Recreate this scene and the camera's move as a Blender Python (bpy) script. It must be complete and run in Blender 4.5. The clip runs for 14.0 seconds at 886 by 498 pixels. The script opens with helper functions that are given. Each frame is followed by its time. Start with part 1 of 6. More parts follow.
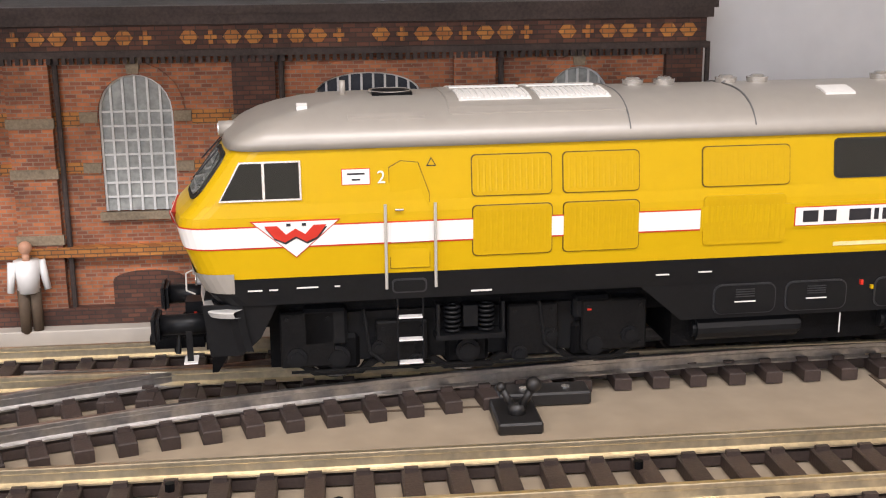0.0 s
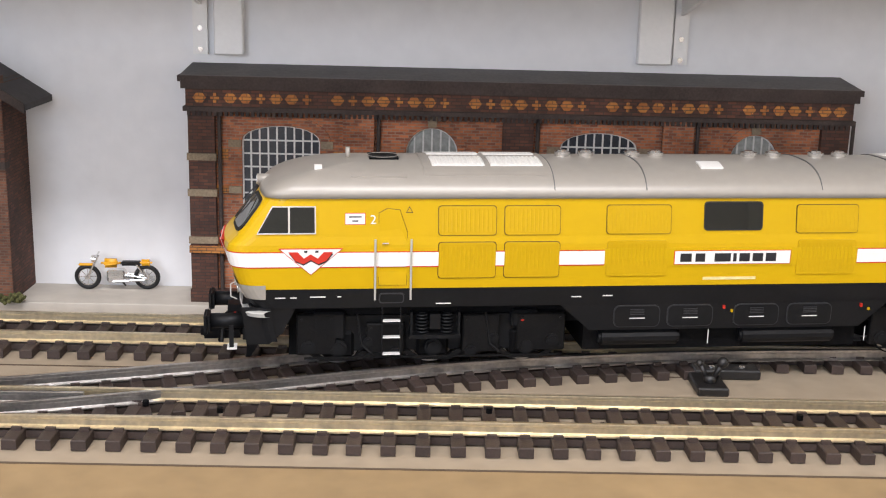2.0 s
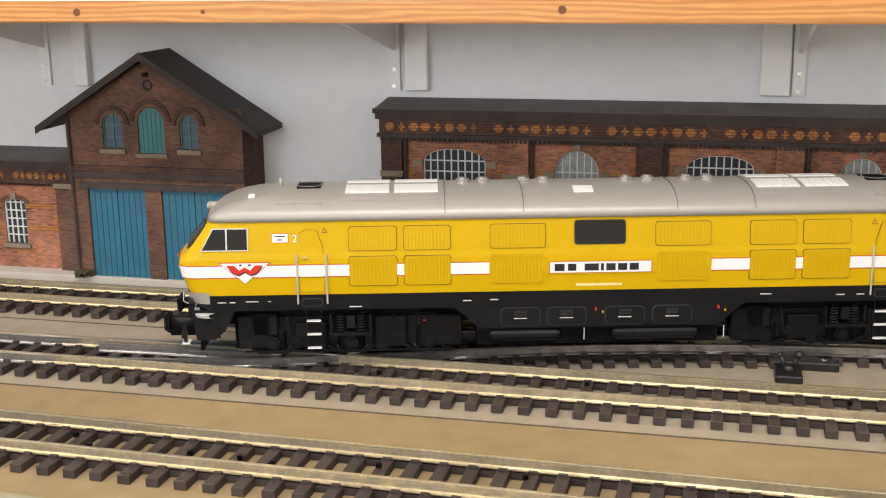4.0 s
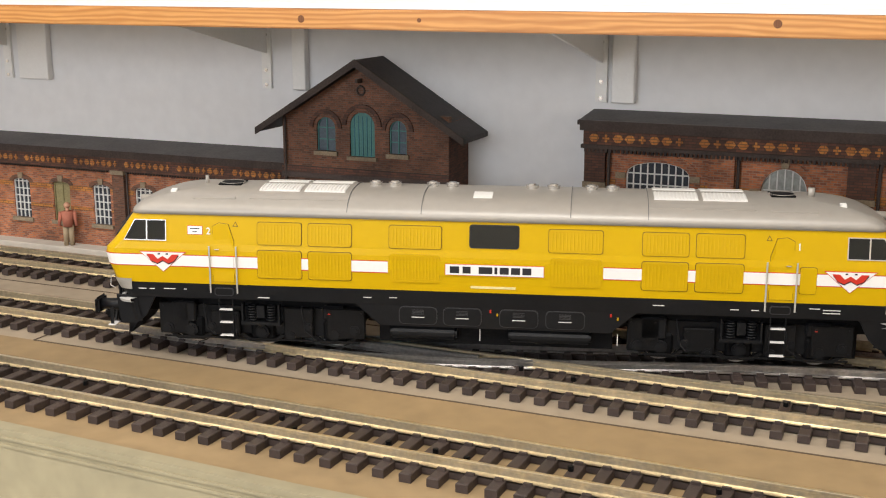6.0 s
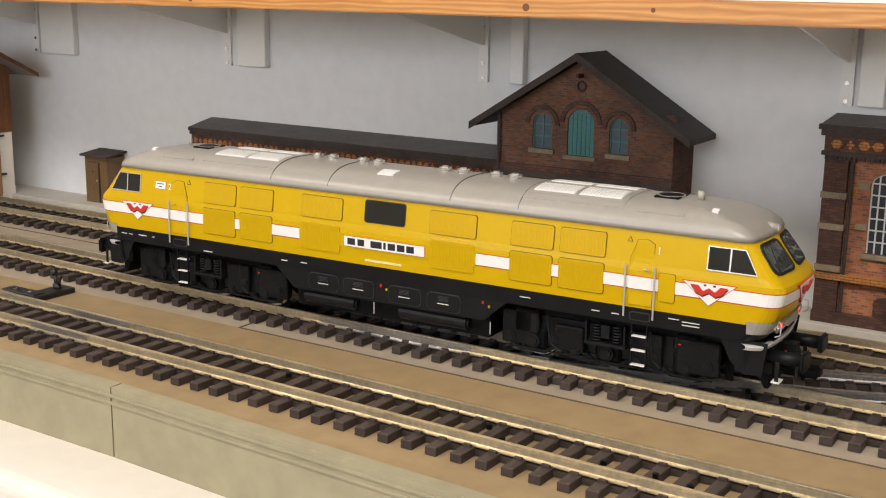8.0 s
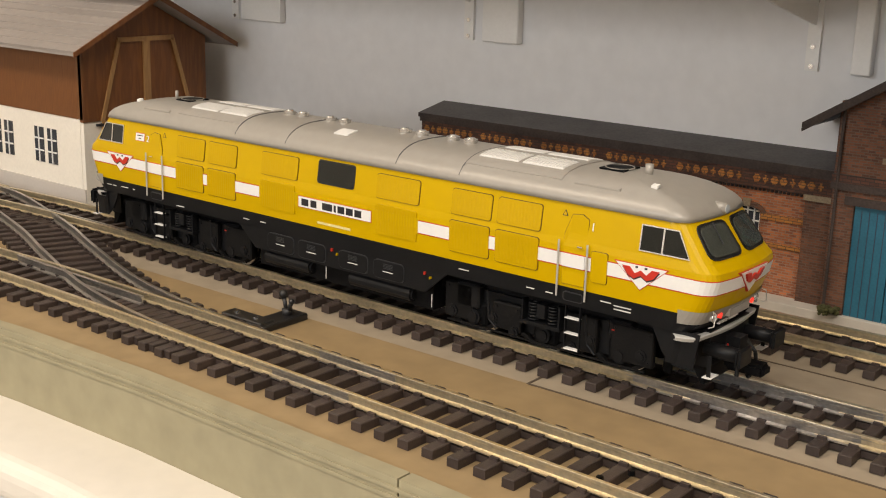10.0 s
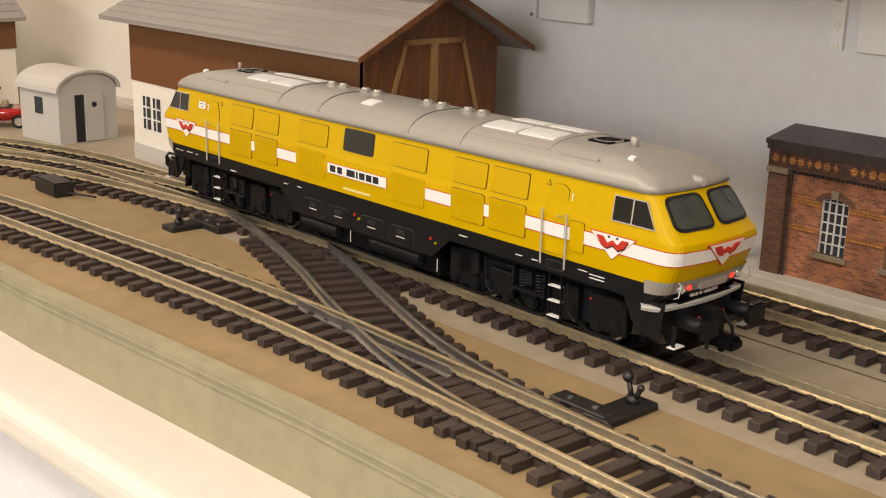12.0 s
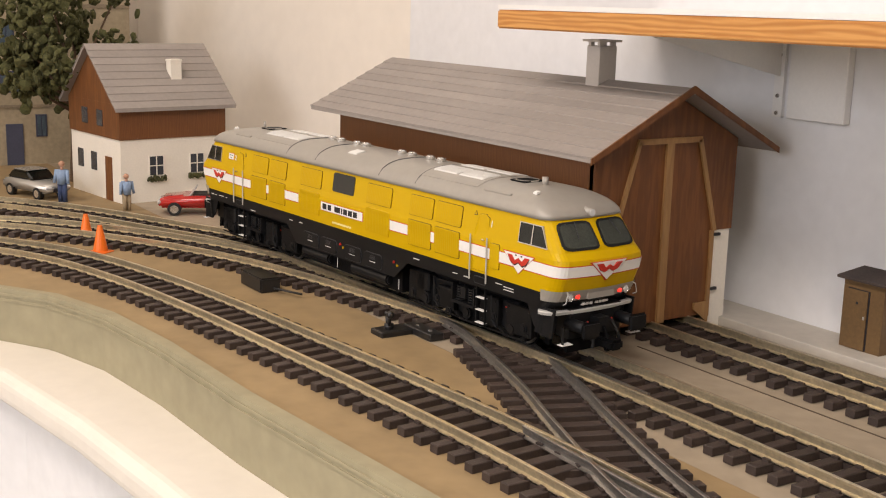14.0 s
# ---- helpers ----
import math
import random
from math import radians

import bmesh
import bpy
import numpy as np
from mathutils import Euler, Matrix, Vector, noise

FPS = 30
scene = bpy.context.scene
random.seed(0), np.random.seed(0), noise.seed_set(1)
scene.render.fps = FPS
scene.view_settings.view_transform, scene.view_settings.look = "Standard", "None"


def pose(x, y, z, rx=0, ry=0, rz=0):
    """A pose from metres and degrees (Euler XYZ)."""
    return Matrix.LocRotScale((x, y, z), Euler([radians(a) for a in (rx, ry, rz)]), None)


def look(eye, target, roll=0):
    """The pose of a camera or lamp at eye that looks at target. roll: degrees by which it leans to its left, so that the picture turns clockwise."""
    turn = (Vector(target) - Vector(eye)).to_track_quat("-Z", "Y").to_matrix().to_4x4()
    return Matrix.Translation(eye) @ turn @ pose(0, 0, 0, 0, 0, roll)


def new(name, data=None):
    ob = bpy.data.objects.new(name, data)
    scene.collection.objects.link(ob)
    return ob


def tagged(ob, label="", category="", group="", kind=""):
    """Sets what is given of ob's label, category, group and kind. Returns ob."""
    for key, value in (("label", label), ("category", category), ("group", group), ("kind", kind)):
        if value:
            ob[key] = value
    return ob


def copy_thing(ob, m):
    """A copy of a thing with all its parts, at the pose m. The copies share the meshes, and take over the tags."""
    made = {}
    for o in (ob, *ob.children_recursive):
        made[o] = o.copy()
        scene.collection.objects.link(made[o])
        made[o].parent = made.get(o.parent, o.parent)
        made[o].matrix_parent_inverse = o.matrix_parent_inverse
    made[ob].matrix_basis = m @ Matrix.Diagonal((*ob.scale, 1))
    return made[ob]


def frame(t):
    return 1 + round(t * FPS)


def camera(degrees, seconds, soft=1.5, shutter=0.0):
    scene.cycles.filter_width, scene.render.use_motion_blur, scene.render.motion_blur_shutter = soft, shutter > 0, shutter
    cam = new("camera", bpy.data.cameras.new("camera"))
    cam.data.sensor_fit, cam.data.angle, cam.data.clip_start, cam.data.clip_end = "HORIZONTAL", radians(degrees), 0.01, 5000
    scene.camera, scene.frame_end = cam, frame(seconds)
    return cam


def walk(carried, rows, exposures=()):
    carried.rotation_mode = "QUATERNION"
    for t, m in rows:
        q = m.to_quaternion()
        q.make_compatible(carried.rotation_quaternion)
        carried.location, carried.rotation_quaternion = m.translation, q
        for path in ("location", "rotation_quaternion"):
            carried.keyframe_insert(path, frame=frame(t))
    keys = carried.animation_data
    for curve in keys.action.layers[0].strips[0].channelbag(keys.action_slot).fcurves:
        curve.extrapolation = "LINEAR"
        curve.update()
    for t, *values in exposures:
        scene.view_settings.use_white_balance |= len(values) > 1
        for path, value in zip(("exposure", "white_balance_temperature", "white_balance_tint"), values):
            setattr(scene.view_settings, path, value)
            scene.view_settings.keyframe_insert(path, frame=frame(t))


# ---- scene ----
CAMERA_ROWS = [  # seconds, x, y, z, yaw, pitch, roll
    (0.0, 0.3082, -0.4523, 0.2107, -5.98, -14.25, 0.48),
    (0.5, 0.2585, -0.5061, 0.2256, -6.91, -14.14, -0.75),
    (1.0, 0.2070, -0.5681, 0.2357, -6.60, -13.53, -1.26),
    (1.5, 0.2056, -0.6466, 0.2639, -2.56, -14.08, -1.10),
    (2.0, 0.1950, -0.6999, 0.2727, -0.69, -13.68, -1.40),
    (4.5, 0.3504, -0.8960, 0.3329, 16.40, -13.80, 0.91),
    (5.0, 0.3443, -0.8971, 0.3257, 18.58, -13.37, 0.59),
    (5.5, 0.3380, -0.8993, 0.3260, 20.60, -13.32, 0.23),
    (6.0, 0.3306, -0.8988, 0.3222, 22.77, -13.10, 0.02),
    (6.5, 0.3237, -0.9006, 0.3244, 25.08, -13.19, -0.29),
    (7.0, 0.2964, -0.8521, 0.3055, 27.56, -13.06, -0.38),
    (7.5, 0.2918, -0.8533, 0.3050, 29.73, -13.03, -0.52),
    (8.0, 0.2858, -0.8574, 0.3055, 32.45, -12.89, -0.75),
    (8.5, 0.2797, -0.8642, 0.3138, 34.95, -13.13, -0.89),
    (11.0, -0.1842, -0.6566, 0.2894, 41.40, -15.94, -1.79),
    (11.5, -0.2105, -0.6497, 0.2893, 44.91, -15.99, -1.44),
    (12.0, -0.2195, -0.6574, 0.2946, 48.48, -15.56, -1.35),
    (12.5, -0.2235, -0.6678, 0.2958, 51.17, -14.55, -1.53),
    (13.0, -0.2241, -0.6751, 0.3005, 52.68, -13.62, -1.51),
    (13.5, -0.2604, -0.6612, 0.2974, 54.32, -12.48, -1.67),
    (14.0, -0.3247, -0.6351, 0.2962, 57.18, -11.75, -1.47),
]
LOCO_ROWS = [  # seconds, x, y, heading
    (0.0, 0.5809, 0.1524, 2.17),
    (0.5, 0.5373, 0.1490, 3.06),
    (1.0, 0.4918, 0.1454, 4.04),
    (1.5, 0.4495, 0.1413, 5.12),
    (2.0, 0.4026, 0.1355, 6.77),
    (4.5, 0.1792, 0.0877, 16.13),
    (5.0, 0.1165, 0.0745, 17.16),
    (5.5, 0.0507, 0.0629, 17.13),
    (6.0, -0.0148, 0.0513, 15.51),
    (6.5, -0.0794, 0.0374, 12.39),
    (7.0, -0.1451, 0.0246, 8.72),
    (7.5, -0.2170, 0.0137, 5.21),
    (8.0, -0.2900, 0.0054, 2.04),
    (8.5, -0.3655, 0.0008, -0.02),
    (11.0, -0.8442, 0.0051, -0.78),
    (11.5, -0.9314, 0.0055, -0.36),
    (12.0, -1.0174, 0.0054, 0.30),
    (12.5, -1.1015, 0.0043, 0.97),
    (13.0, -1.1925, 0.0019, 1.76),
    (13.5, -1.3001, -0.0020, 2.65),
    (14.0, -1.4091, -0.0080, 3.62),
]
cam = camera(41.12, 14.0, soft=1.1)
EXPOSURES = [(0.0, 0.10, 6050, 17), (2.0, 0.06, 5850, 14), (4.5, -0.05, 6150, 11), (6.5, -0.15, 6200, 11), (8.5, -0.32, 6300, 11), (11.0, -0.42, 6950, 12), (12.5, -0.22, 6750, 14), (14.0, -0.30, 6550, 16)]
walk(cam, [(t, pose(x, y, z, 90 + p, r, a)) for t, x, y, z, a, p, r in CAMERA_ROWS], EXPOSURES)

# ---- light ----
world = bpy.data.worlds.new("room_light")
scene.world = world
world.use_nodes = True
world.node_tree.nodes["Background"].inputs[0].default_value = (1.0, 0.97, 0.93, 1)
world.node_tree.nodes["Background"].inputs[1].default_value = 0.03


# area lamp without a fixture, added out of view to light the layout
def added_lamp(x, y, z, sx, sy, power, colour):
    lamp = bpy.data.lights.new("added_lamp_light", "AREA")
    lamp.shape, lamp.size, lamp.size_y, lamp.energy, lamp.color = "RECTANGLE", sx, sy, power, colour
    ob = new("added_lamp_light", lamp)
    ob.matrix_world = pose(x, y, z)
    return ob


# two unseen overhead lamps, added and placed to balance the brightness
added_lamp(0.5, -1.35, 1.75, 1.3, 0.35, 46, (1.0, 0.95, 0.88))
added_lamp(-1.5, -1.25, 1.75, 1.3, 0.35, 28, (1.0, 0.89, 0.76))
# unseen cool area lamp added before the solid south wall, for frontal daylight
daylight = added_lamp(-0.75, -2.56, 0.62, 1.8, 0.95, 37, (0.86, 0.93, 1.0))
daylight.matrix_world = look((-0.75, -2.56, 0.62), (-0.70, 0.28, 0.10))
scene.view_settings.exposure = 0.0


# ---- materials ----
def material(name, colour, rough=0.6, metal=0.0, vary=0.15, scale=30.0, bump=0.0, bump_scale=400.0, coat=0.0, emit=None, random_each=0.0, gloss=0.5):
    m = bpy.data.materials.new(name)
    m.use_nodes = True
    nt = m.node_tree
    b = nt.nodes["Principled BSDF"]
    b.inputs["Roughness"].default_value, b.inputs["Metallic"].default_value = rough, metal
    b.inputs["Coat Weight"].default_value = coat
    b.inputs["Specular IOR Level"].default_value = gloss
    tc = nt.nodes.new("ShaderNodeTexCoord")
    n1, n2 = nt.nodes.new("ShaderNodeTexNoise"), nt.nodes.new("ShaderNodeTexNoise")
    n1.inputs["Scale"].default_value, n2.inputs["Scale"].default_value = scale, scale * 11
    n1.inputs["Detail"].default_value = 5
    nt.links.new(tc.outputs["Object"], n1.inputs["Vector"])
    nt.links.new(tc.outputs["Object"], n2.inputs["Vector"])
    add = nt.nodes.new("ShaderNodeMath")
    add.operation = "ADD"
    nt.links.new(n1.outputs["Fac"], add.inputs[0])
    nt.links.new(n2.outputs["Fac"], add.inputs[1])
    ramp = nt.nodes.new("ShaderNodeMapRange")
    ramp.inputs["From Min"].default_value, ramp.inputs["From Max"].default_value = 0.6, 1.4
    ramp.inputs["To Min"].default_value, ramp.inputs["To Max"].default_value = 1 - vary, 1 + vary
    nt.links.new(add.outputs[0], ramp.inputs["Value"])
    value = ramp.outputs["Result"]
    if random_each:
        info = nt.nodes.new("ShaderNodeObjectInfo")
        each = nt.nodes.new("ShaderNodeMapRange")
        each.inputs["To Min"].default_value, each.inputs["To Max"].default_value = 1 - random_each, 1 + random_each
        nt.links.new(info.outputs["Random"], each.inputs["Value"])
        mul = nt.nodes.new("ShaderNodeMath")
        mul.operation = "MULTIPLY"
        nt.links.new(value, mul.inputs[0])
        nt.links.new(each.outputs["Result"], mul.inputs[1])
        value = mul.outputs[0]
    mix = nt.nodes.new("ShaderNodeMix")
    mix.data_type, mix.blend_type = "RGBA", "MULTIPLY"
    mix.inputs["Factor"].default_value = 1
    mix.inputs["A"].default_value = (*colour, 1)
    nt.links.new(value, mix.inputs["B"])
    nt.links.new(mix.outputs["Result"], b.inputs["Base Color"])
    if bump:
        n3 = nt.nodes.new("ShaderNodeTexNoise")
        n3.inputs["Scale"].default_value = bump_scale
        n3.inputs["Detail"].default_value = 4
        nt.links.new(tc.outputs["Object"], n3.inputs["Vector"])
        bp = nt.nodes.new("ShaderNodeBump")
        bp.inputs["Strength"].default_value, bp.inputs["Distance"].default_value = bump, 0.001
        nt.links.new(n3.outputs["Fac"], bp.inputs["Height"])
        nt.links.new(bp.outputs["Normal"], b.inputs["Normal"])
    if emit:
        b.inputs["Emission Color"].default_value, b.inputs["Emission Strength"].default_value = (*emit[:3], 1), emit[3]
    return m


def brick_material(name, c1, c2, mortar, brick_w=0.0075, brick_h=0.0026, stain=0.55, smoke=False):
    m = material(name, c1, 0.85, vary=0.3, scale=25)
    nt = m.node_tree
    b = nt.nodes["Principled BSDF"]
    tc = nt.nodes.new("ShaderNodeTexCoord")
    sep, com = nt.nodes.new("ShaderNodeSeparateXYZ"), nt.nodes.new("ShaderNodeCombineXYZ")
    nt.links.new(tc.outputs["Object"], sep.inputs[0])
    plus = nt.nodes.new("ShaderNodeMath")
    nt.links.new(sep.outputs["X"], plus.inputs[0])
    nt.links.new(sep.outputs["Y"], plus.inputs[1])
    nt.links.new(plus.outputs[0], com.inputs["X"])
    nt.links.new(sep.outputs["Z"], com.inputs["Y"])
    br = nt.nodes.new("ShaderNodeTexBrick")
    br.inputs["Color1"].default_value, br.inputs["Color2"].default_value, br.inputs["Mortar"].default_value = (*c1, 1), (*c2, 1), (*mortar, 1)
    br.inputs["Scale"].default_value = 1.0
    br.inputs["Brick Width"].default_value, br.inputs["Row Height"].default_value, br.inputs["Mortar Size"].default_value = brick_w, brick_h, 0.00032
    br.inputs["Bias"].default_value = -0.1
    nt.links.new(com.outputs[0], br.inputs["Vector"])
    n = nt.nodes.new("ShaderNodeTexNoise")
    n.inputs["Scale"].default_value, n.inputs["Detail"].default_value, n.inputs["Roughness"].default_value = 22, 8, 0.7
    nt.links.new(tc.outputs["Object"], n.inputs["Vector"])
    r = nt.nodes.new("ShaderNodeMapRange")
    r.inputs["From Min"].default_value, r.inputs["From Max"].default_value = 0.3, 0.62
    r.inputs["To Min"].default_value, r.inputs["To Max"].default_value = 1 - stain, 1.15
    nt.links.new(n.outputs["Fac"], r.inputs["Value"])
    mx = nt.nodes.new("ShaderNodeMix")
    mx.data_type, mx.blend_type = "RGBA", "MULTIPLY"
    mx.inputs["Factor"].default_value = 1
    nt.links.new(br.outputs["Color"], mx.inputs["A"])
    nt.links.new(r.outputs["Result"], mx.inputs["B"])
    nt.links.new(mx.outputs["Result"], b.inputs["Base Color"])
    bp = nt.nodes.new("ShaderNodeBump")
    bp.inputs["Strength"].default_value, bp.inputs["Distance"].default_value, bp.invert = 0.6, 0.0004, True
    nt.links.new(br.outputs["Fac"], bp.inputs["Height"])
    nt.links.new(bp.outputs["Normal"], b.inputs["Normal"])
    return m


def wood_material(name, c1, c2, rough=0.5, axis="X", scale=9.0):
    m = material(name, c1, rough)
    nt = m.node_tree
    b = nt.nodes["Principled BSDF"]
    tc, mp = nt.nodes.new("ShaderNodeTexCoord"), nt.nodes.new("ShaderNodeMapping")
    mp.inputs["Scale"].default_value = {"X": (0.12, 1, 1), "Z": (1, 1, 0.12)}[axis]
    nt.links.new(tc.outputs["Object"], mp.inputs["Vector"])
    n = nt.nodes.new("ShaderNodeTexNoise")
    n.inputs["Scale"].default_value, n.inputs["Detail"].default_value, n.inputs["Distortion"].default_value = scale * 12, 6, 1.4
    nt.links.new(mp.outputs[0], n.inputs["Vector"])
    w = nt.nodes.new("ShaderNodeTexWave")
    w.bands_direction = "Z" if axis == "X" else "X"
    w.inputs["Scale"].default_value, w.inputs["Distortion"].default_value, w.inputs["Detail"].default_value = scale * 7, 9, 3
    nt.links.new(mp.outputs[0], w.inputs["Vector"])
    add = nt.nodes.new("ShaderNodeMath")
    add.operation = "MULTIPLY"
    nt.links.new(n.outputs["Fac"], add.inputs[0])
    nt.links.new(w.outputs["Fac"], add.inputs[1])
    mx = nt.nodes.new("ShaderNodeMix")
    mx.data_type = "RGBA"
    mx.inputs["A"].default_value, mx.inputs["B"].default_value = (*c2, 1), (*c1, 1)
    rg = nt.nodes.new("ShaderNodeMapRange")
    rg.inputs["From Min"].default_value, rg.inputs["From Max"].default_value = 0.0, 0.5
    nt.links.new(add.outputs[0], rg.inputs["Value"])
    nt.links.new(rg.outputs["Result"], mx.inputs["Factor"])
    nt.links.new(mx.outputs["Result"], b.inputs["Base Color"])
    return m


def glass_material(name, colour, rough=0.05):
    m = material(name, colour, rough, vary=0.25, scale=60, coat=0.22)
    m.node_tree.nodes["Principled BSDF"].inputs["Specular IOR Level"].default_value = 0.35
    return m


YELLOW = material("yellow_lacquer", (0.575, 0.368, 0.0004), 0.30, vary=0.03, scale=8, coat=0.05, gloss=0.16)
YELLOW_RIB = material("yellow_panel_lacquer", (0.545, 0.343, 0.0005), 0.34, vary=0.03, coat=0.04, gloss=0.16)
SILVER = material("silver_roof_paint", (0.345, 0.322, 0.286), 0.38, 0.15, vary=0.05, scale=12)
SILVER_DARK = material("silver_panel_gap", (0.12, 0.12, 0.12), 0.5)
LIP_SILVER = material("bright_bumper_paint", (0.60, 0.60, 0.58), 0.35, 0.25, vary=0.05)
CHROME = material("bright_steel", (0.72, 0.71, 0.69), 0.22, 0.9, vary=0.05)
WHITE = material("white_lacquer", (0.82, 0.81, 0.79), 0.35, vary=0.03)
LOUVRE = material("white_louvre", (0.74, 0.73, 0.70), 0.5, vary=0.05)
RED = material("red_lacquer", (0.55, 0.03, 0.015), 0.35, vary=0.05)
BLACK = material("satin_black_frame", (0.0085, 0.0088, 0.0098), 0.40, vary=0.2, gloss=0.2)
# paler black: edge highlights painted into the colour of rims and slots
BLACK_EDGE = material("highlit_black_edge", (0.032, 0.033, 0.036), 0.35, vary=0.2)
BLACK_DULL = material("dull_black_bogie", (0.0045, 0.0045, 0.005), 0.5, vary=0.4, scale=80, bump=0.2, bump_scale=900, gloss=0.09)
BOGIE = material("dusty_black_bogie_side", (0.0062, 0.0060, 0.0062), 0.5, vary=0.35, scale=70, bump=0.25, bump_scale=800, gloss=0.15)
RAIL_GREY = material("pale_grey_handrail", (0.50, 0.49, 0.46), 0.35, 0.2, vary=0.05)
PANEL_LINE = material("dark_panel_gap", (0.10, 0.055, 0.003), 0.6)
INK = material("black_ink", (0.015, 0.015, 0.02), 0.5)
CREAM_INK = material("pale_yellow_ink", (0.75, 0.65, 0.30), 0.5)
GLASS = glass_material("dark_cab_glass", (0.006, 0.008, 0.007), 0.03)
# opaque pane; its paler base colour stands in for the lit cab behind
GLASS_PALE = glass_material("lit_interior_cab_glass", (0.052, 0.058, 0.050), 0.03)
TAIL = material("red_tail_light", (0.6, 0.02, 0.01), 0.3, emit=(1.0, 0.05, 0.03, 1.5))
LENS = material("clear_lamp_lens", (0.75, 0.76, 0.76), 0.12, 0.4)
RAIL = material("brass_rail", (0.65, 0.57, 0.41), 0.31, 0.85, vary=0.25, scale=25)
RAIL_DARK = material("worn_nickel_rail", (0.45, 0.435, 0.42), 0.29, 0.92, vary=0.3, scale=30)
TIE = material("dark_brown_plastic_tie", (0.041, 0.027, 0.022), 0.62, vary=0.3, scale=60, bump=0.3, bump_scale=600, random_each=0.18)
PLASTIC = material("black_plastic", (0.013, 0.012, 0.012), 0.45, vary=0.2)
BOARD = material("tan_painted_board", (0.30, 0.210, 0.105), 0.75, vary=0.18, scale=4, bump=0.25, bump_scale=90)
BOARD_GREY = material("grey_painted_board", (0.35, 0.285, 0.205), 0.75, vary=0.14, scale=5, bump=0.25, bump_scale=90)
PLATFORM = material("pale_pavement_paint", (0.52, 0.48, 0.42), 0.8, vary=0.12, scale=6, bump=0.2, bump_scale=120)
SEAM = material("dark_board_seam", (0.10, 0.07, 0.045), 0.9)
WALL = material("white_wall_paint", (0.765, 0.765, 0.775), 0.85, vary=0.05, scale=5, bump=0.4, bump_scale=50)
WALL_WARM = material("cream_wall_paint", (0.80, 0.74, 0.66), 0.85, vary=0.04, scale=3, bump=0.2, bump_scale=50)
PINE = wood_material("varnished_pine", (0.62, 0.31, 0.09), (0.46, 0.19, 0.045), 0.4)
GREEN_WOOD = material("green_washed_wood", (0.31, 0.275, 0.175), 0.7, vary=0.14, scale=5, bump=0.2, bump_scale=60)
WHITE_BOARD = material("white_melamine", (0.80, 0.79, 0.77), 0.35, vary=0.03)
SILL = material("cream_white_sill", (0.74, 0.69, 0.61), 0.4, vary=0.04, scale=6)
BRICK_A = brick_material("red_orange_brick_print", (0.50, 0.165, 0.062), (0.19, 0.066, 0.040), (0.30, 0.20, 0.14), brick_w=0.0064, brick_h=0.0023, stain=0.62)
BRICK_G = brick_material("brown_brick_print", (0.19, 0.076, 0.040), (0.080, 0.036, 0.024), (0.13, 0.090, 0.066), brick_w=0.0062, brick_h=0.0022, stain=0.5)
BRICK_DARK = brick_material("sooty_brick_print", (0.13, 0.052, 0.032), (0.055, 0.028, 0.021), (0.05, 0.034, 0.027), stain=0.5)
BRICK_OCHRE = brick_material("ochre_brick_print", (0.50, 0.21, 0.045), (0.34, 0.12, 0.03), (0.14, 0.08, 0.04), stain=0.45)
STONE = material("weathered_sandstone", (0.23, 0.18, 0.12), 0.85, vary=0.35, scale=60)
SOOT = material("sooty_cornice", (0.050, 0.036, 0.031), 0.85, vary=0.45, scale=45)
ROOF_FELT = material("dark_roof_felt", (0.046, 0.040, 0.040), 0.7, vary=0.3, scale=20, bump=0.3)
LEAN_ROOF = material("grey_printed_lean_to_roof", (0.115, 0.108, 0.106), 0.7, vary=0.3, scale=30, bump=0.2)
WINDOW_DARK = glass_material("dark_window_print", (0.045, 0.05, 0.06), 0.25)
WINDOW_GREY = material("hazy_window_print", (0.30, 0.31, 0.29), 0.5, vary=0.35, scale=30)
SASH = material("pale_grey_sash", (0.62, 0.62, 0.60), 0.6)
TEAL = material("teal_door_paint", (0.045, 0.16, 0.15), 0.55, vary=0.25, scale=50)
BLUE_DOOR = material("blue_door_paint", (0.02, 0.13, 0.20), 0.55, vary=0.2, scale=50)
KHAKI = material("khaki_shutter", (0.22, 0.19, 0.09), 0.6, vary=0.3, scale=60)
BROWN_WOOD = wood_material("dark_stained_boards", (0.185, 0.068, 0.017), (0.135, 0.047, 0.012), 0.55, "Z", 20)
PALE_WOOD = wood_material("pale_timber_trim", (0.36, 0.20, 0.075), (0.30, 0.16, 0.06), 0.55, "Z", 20)
PLASTER = material("white_plaster_card", (0.80, 0.75, 0.66), 0.8, vary=0.05)
PLINTH = material("grey_plinth_card", (0.52, 0.48, 0.44), 0.8, vary=0.05)
SLATE = material("grey_card_slates", (0.30, 0.265, 0.24), 0.75, vary=0.08, scale=15, random_each=0.06)
OUTHOUSE = material("brown_hut_card", (0.135, 0.076, 0.027), 0.65, vary=0.2)
HUT = material("pale_grey_hut", (0.52, 0.50, 0.46), 0.6, vary=0.06)
ORANGE = material("orange_cone_plastic", (0.85, 0.17, 0.012), 0.4, vary=0.05)
CAR_RED = material("red_car_lacquer", (0.42, 0.012, 0.010), 0.2, coat=0.6, vary=0.04)
CAR_SILVER = material("silver_car_lacquer", (0.50, 0.49, 0.46), 0.25, 0.6, vary=0.04)
RUBBER = material("black_rubber", (0.005, 0.005, 0.005), 0.6)
BIKE_YELLOW = material("yellow_bike_lacquer", (0.80, 0.40, 0.01), 0.25, vary=0.05, coat=0.4)
SKIN = material("painted_flesh", (0.50, 0.27, 0.17), 0.6)
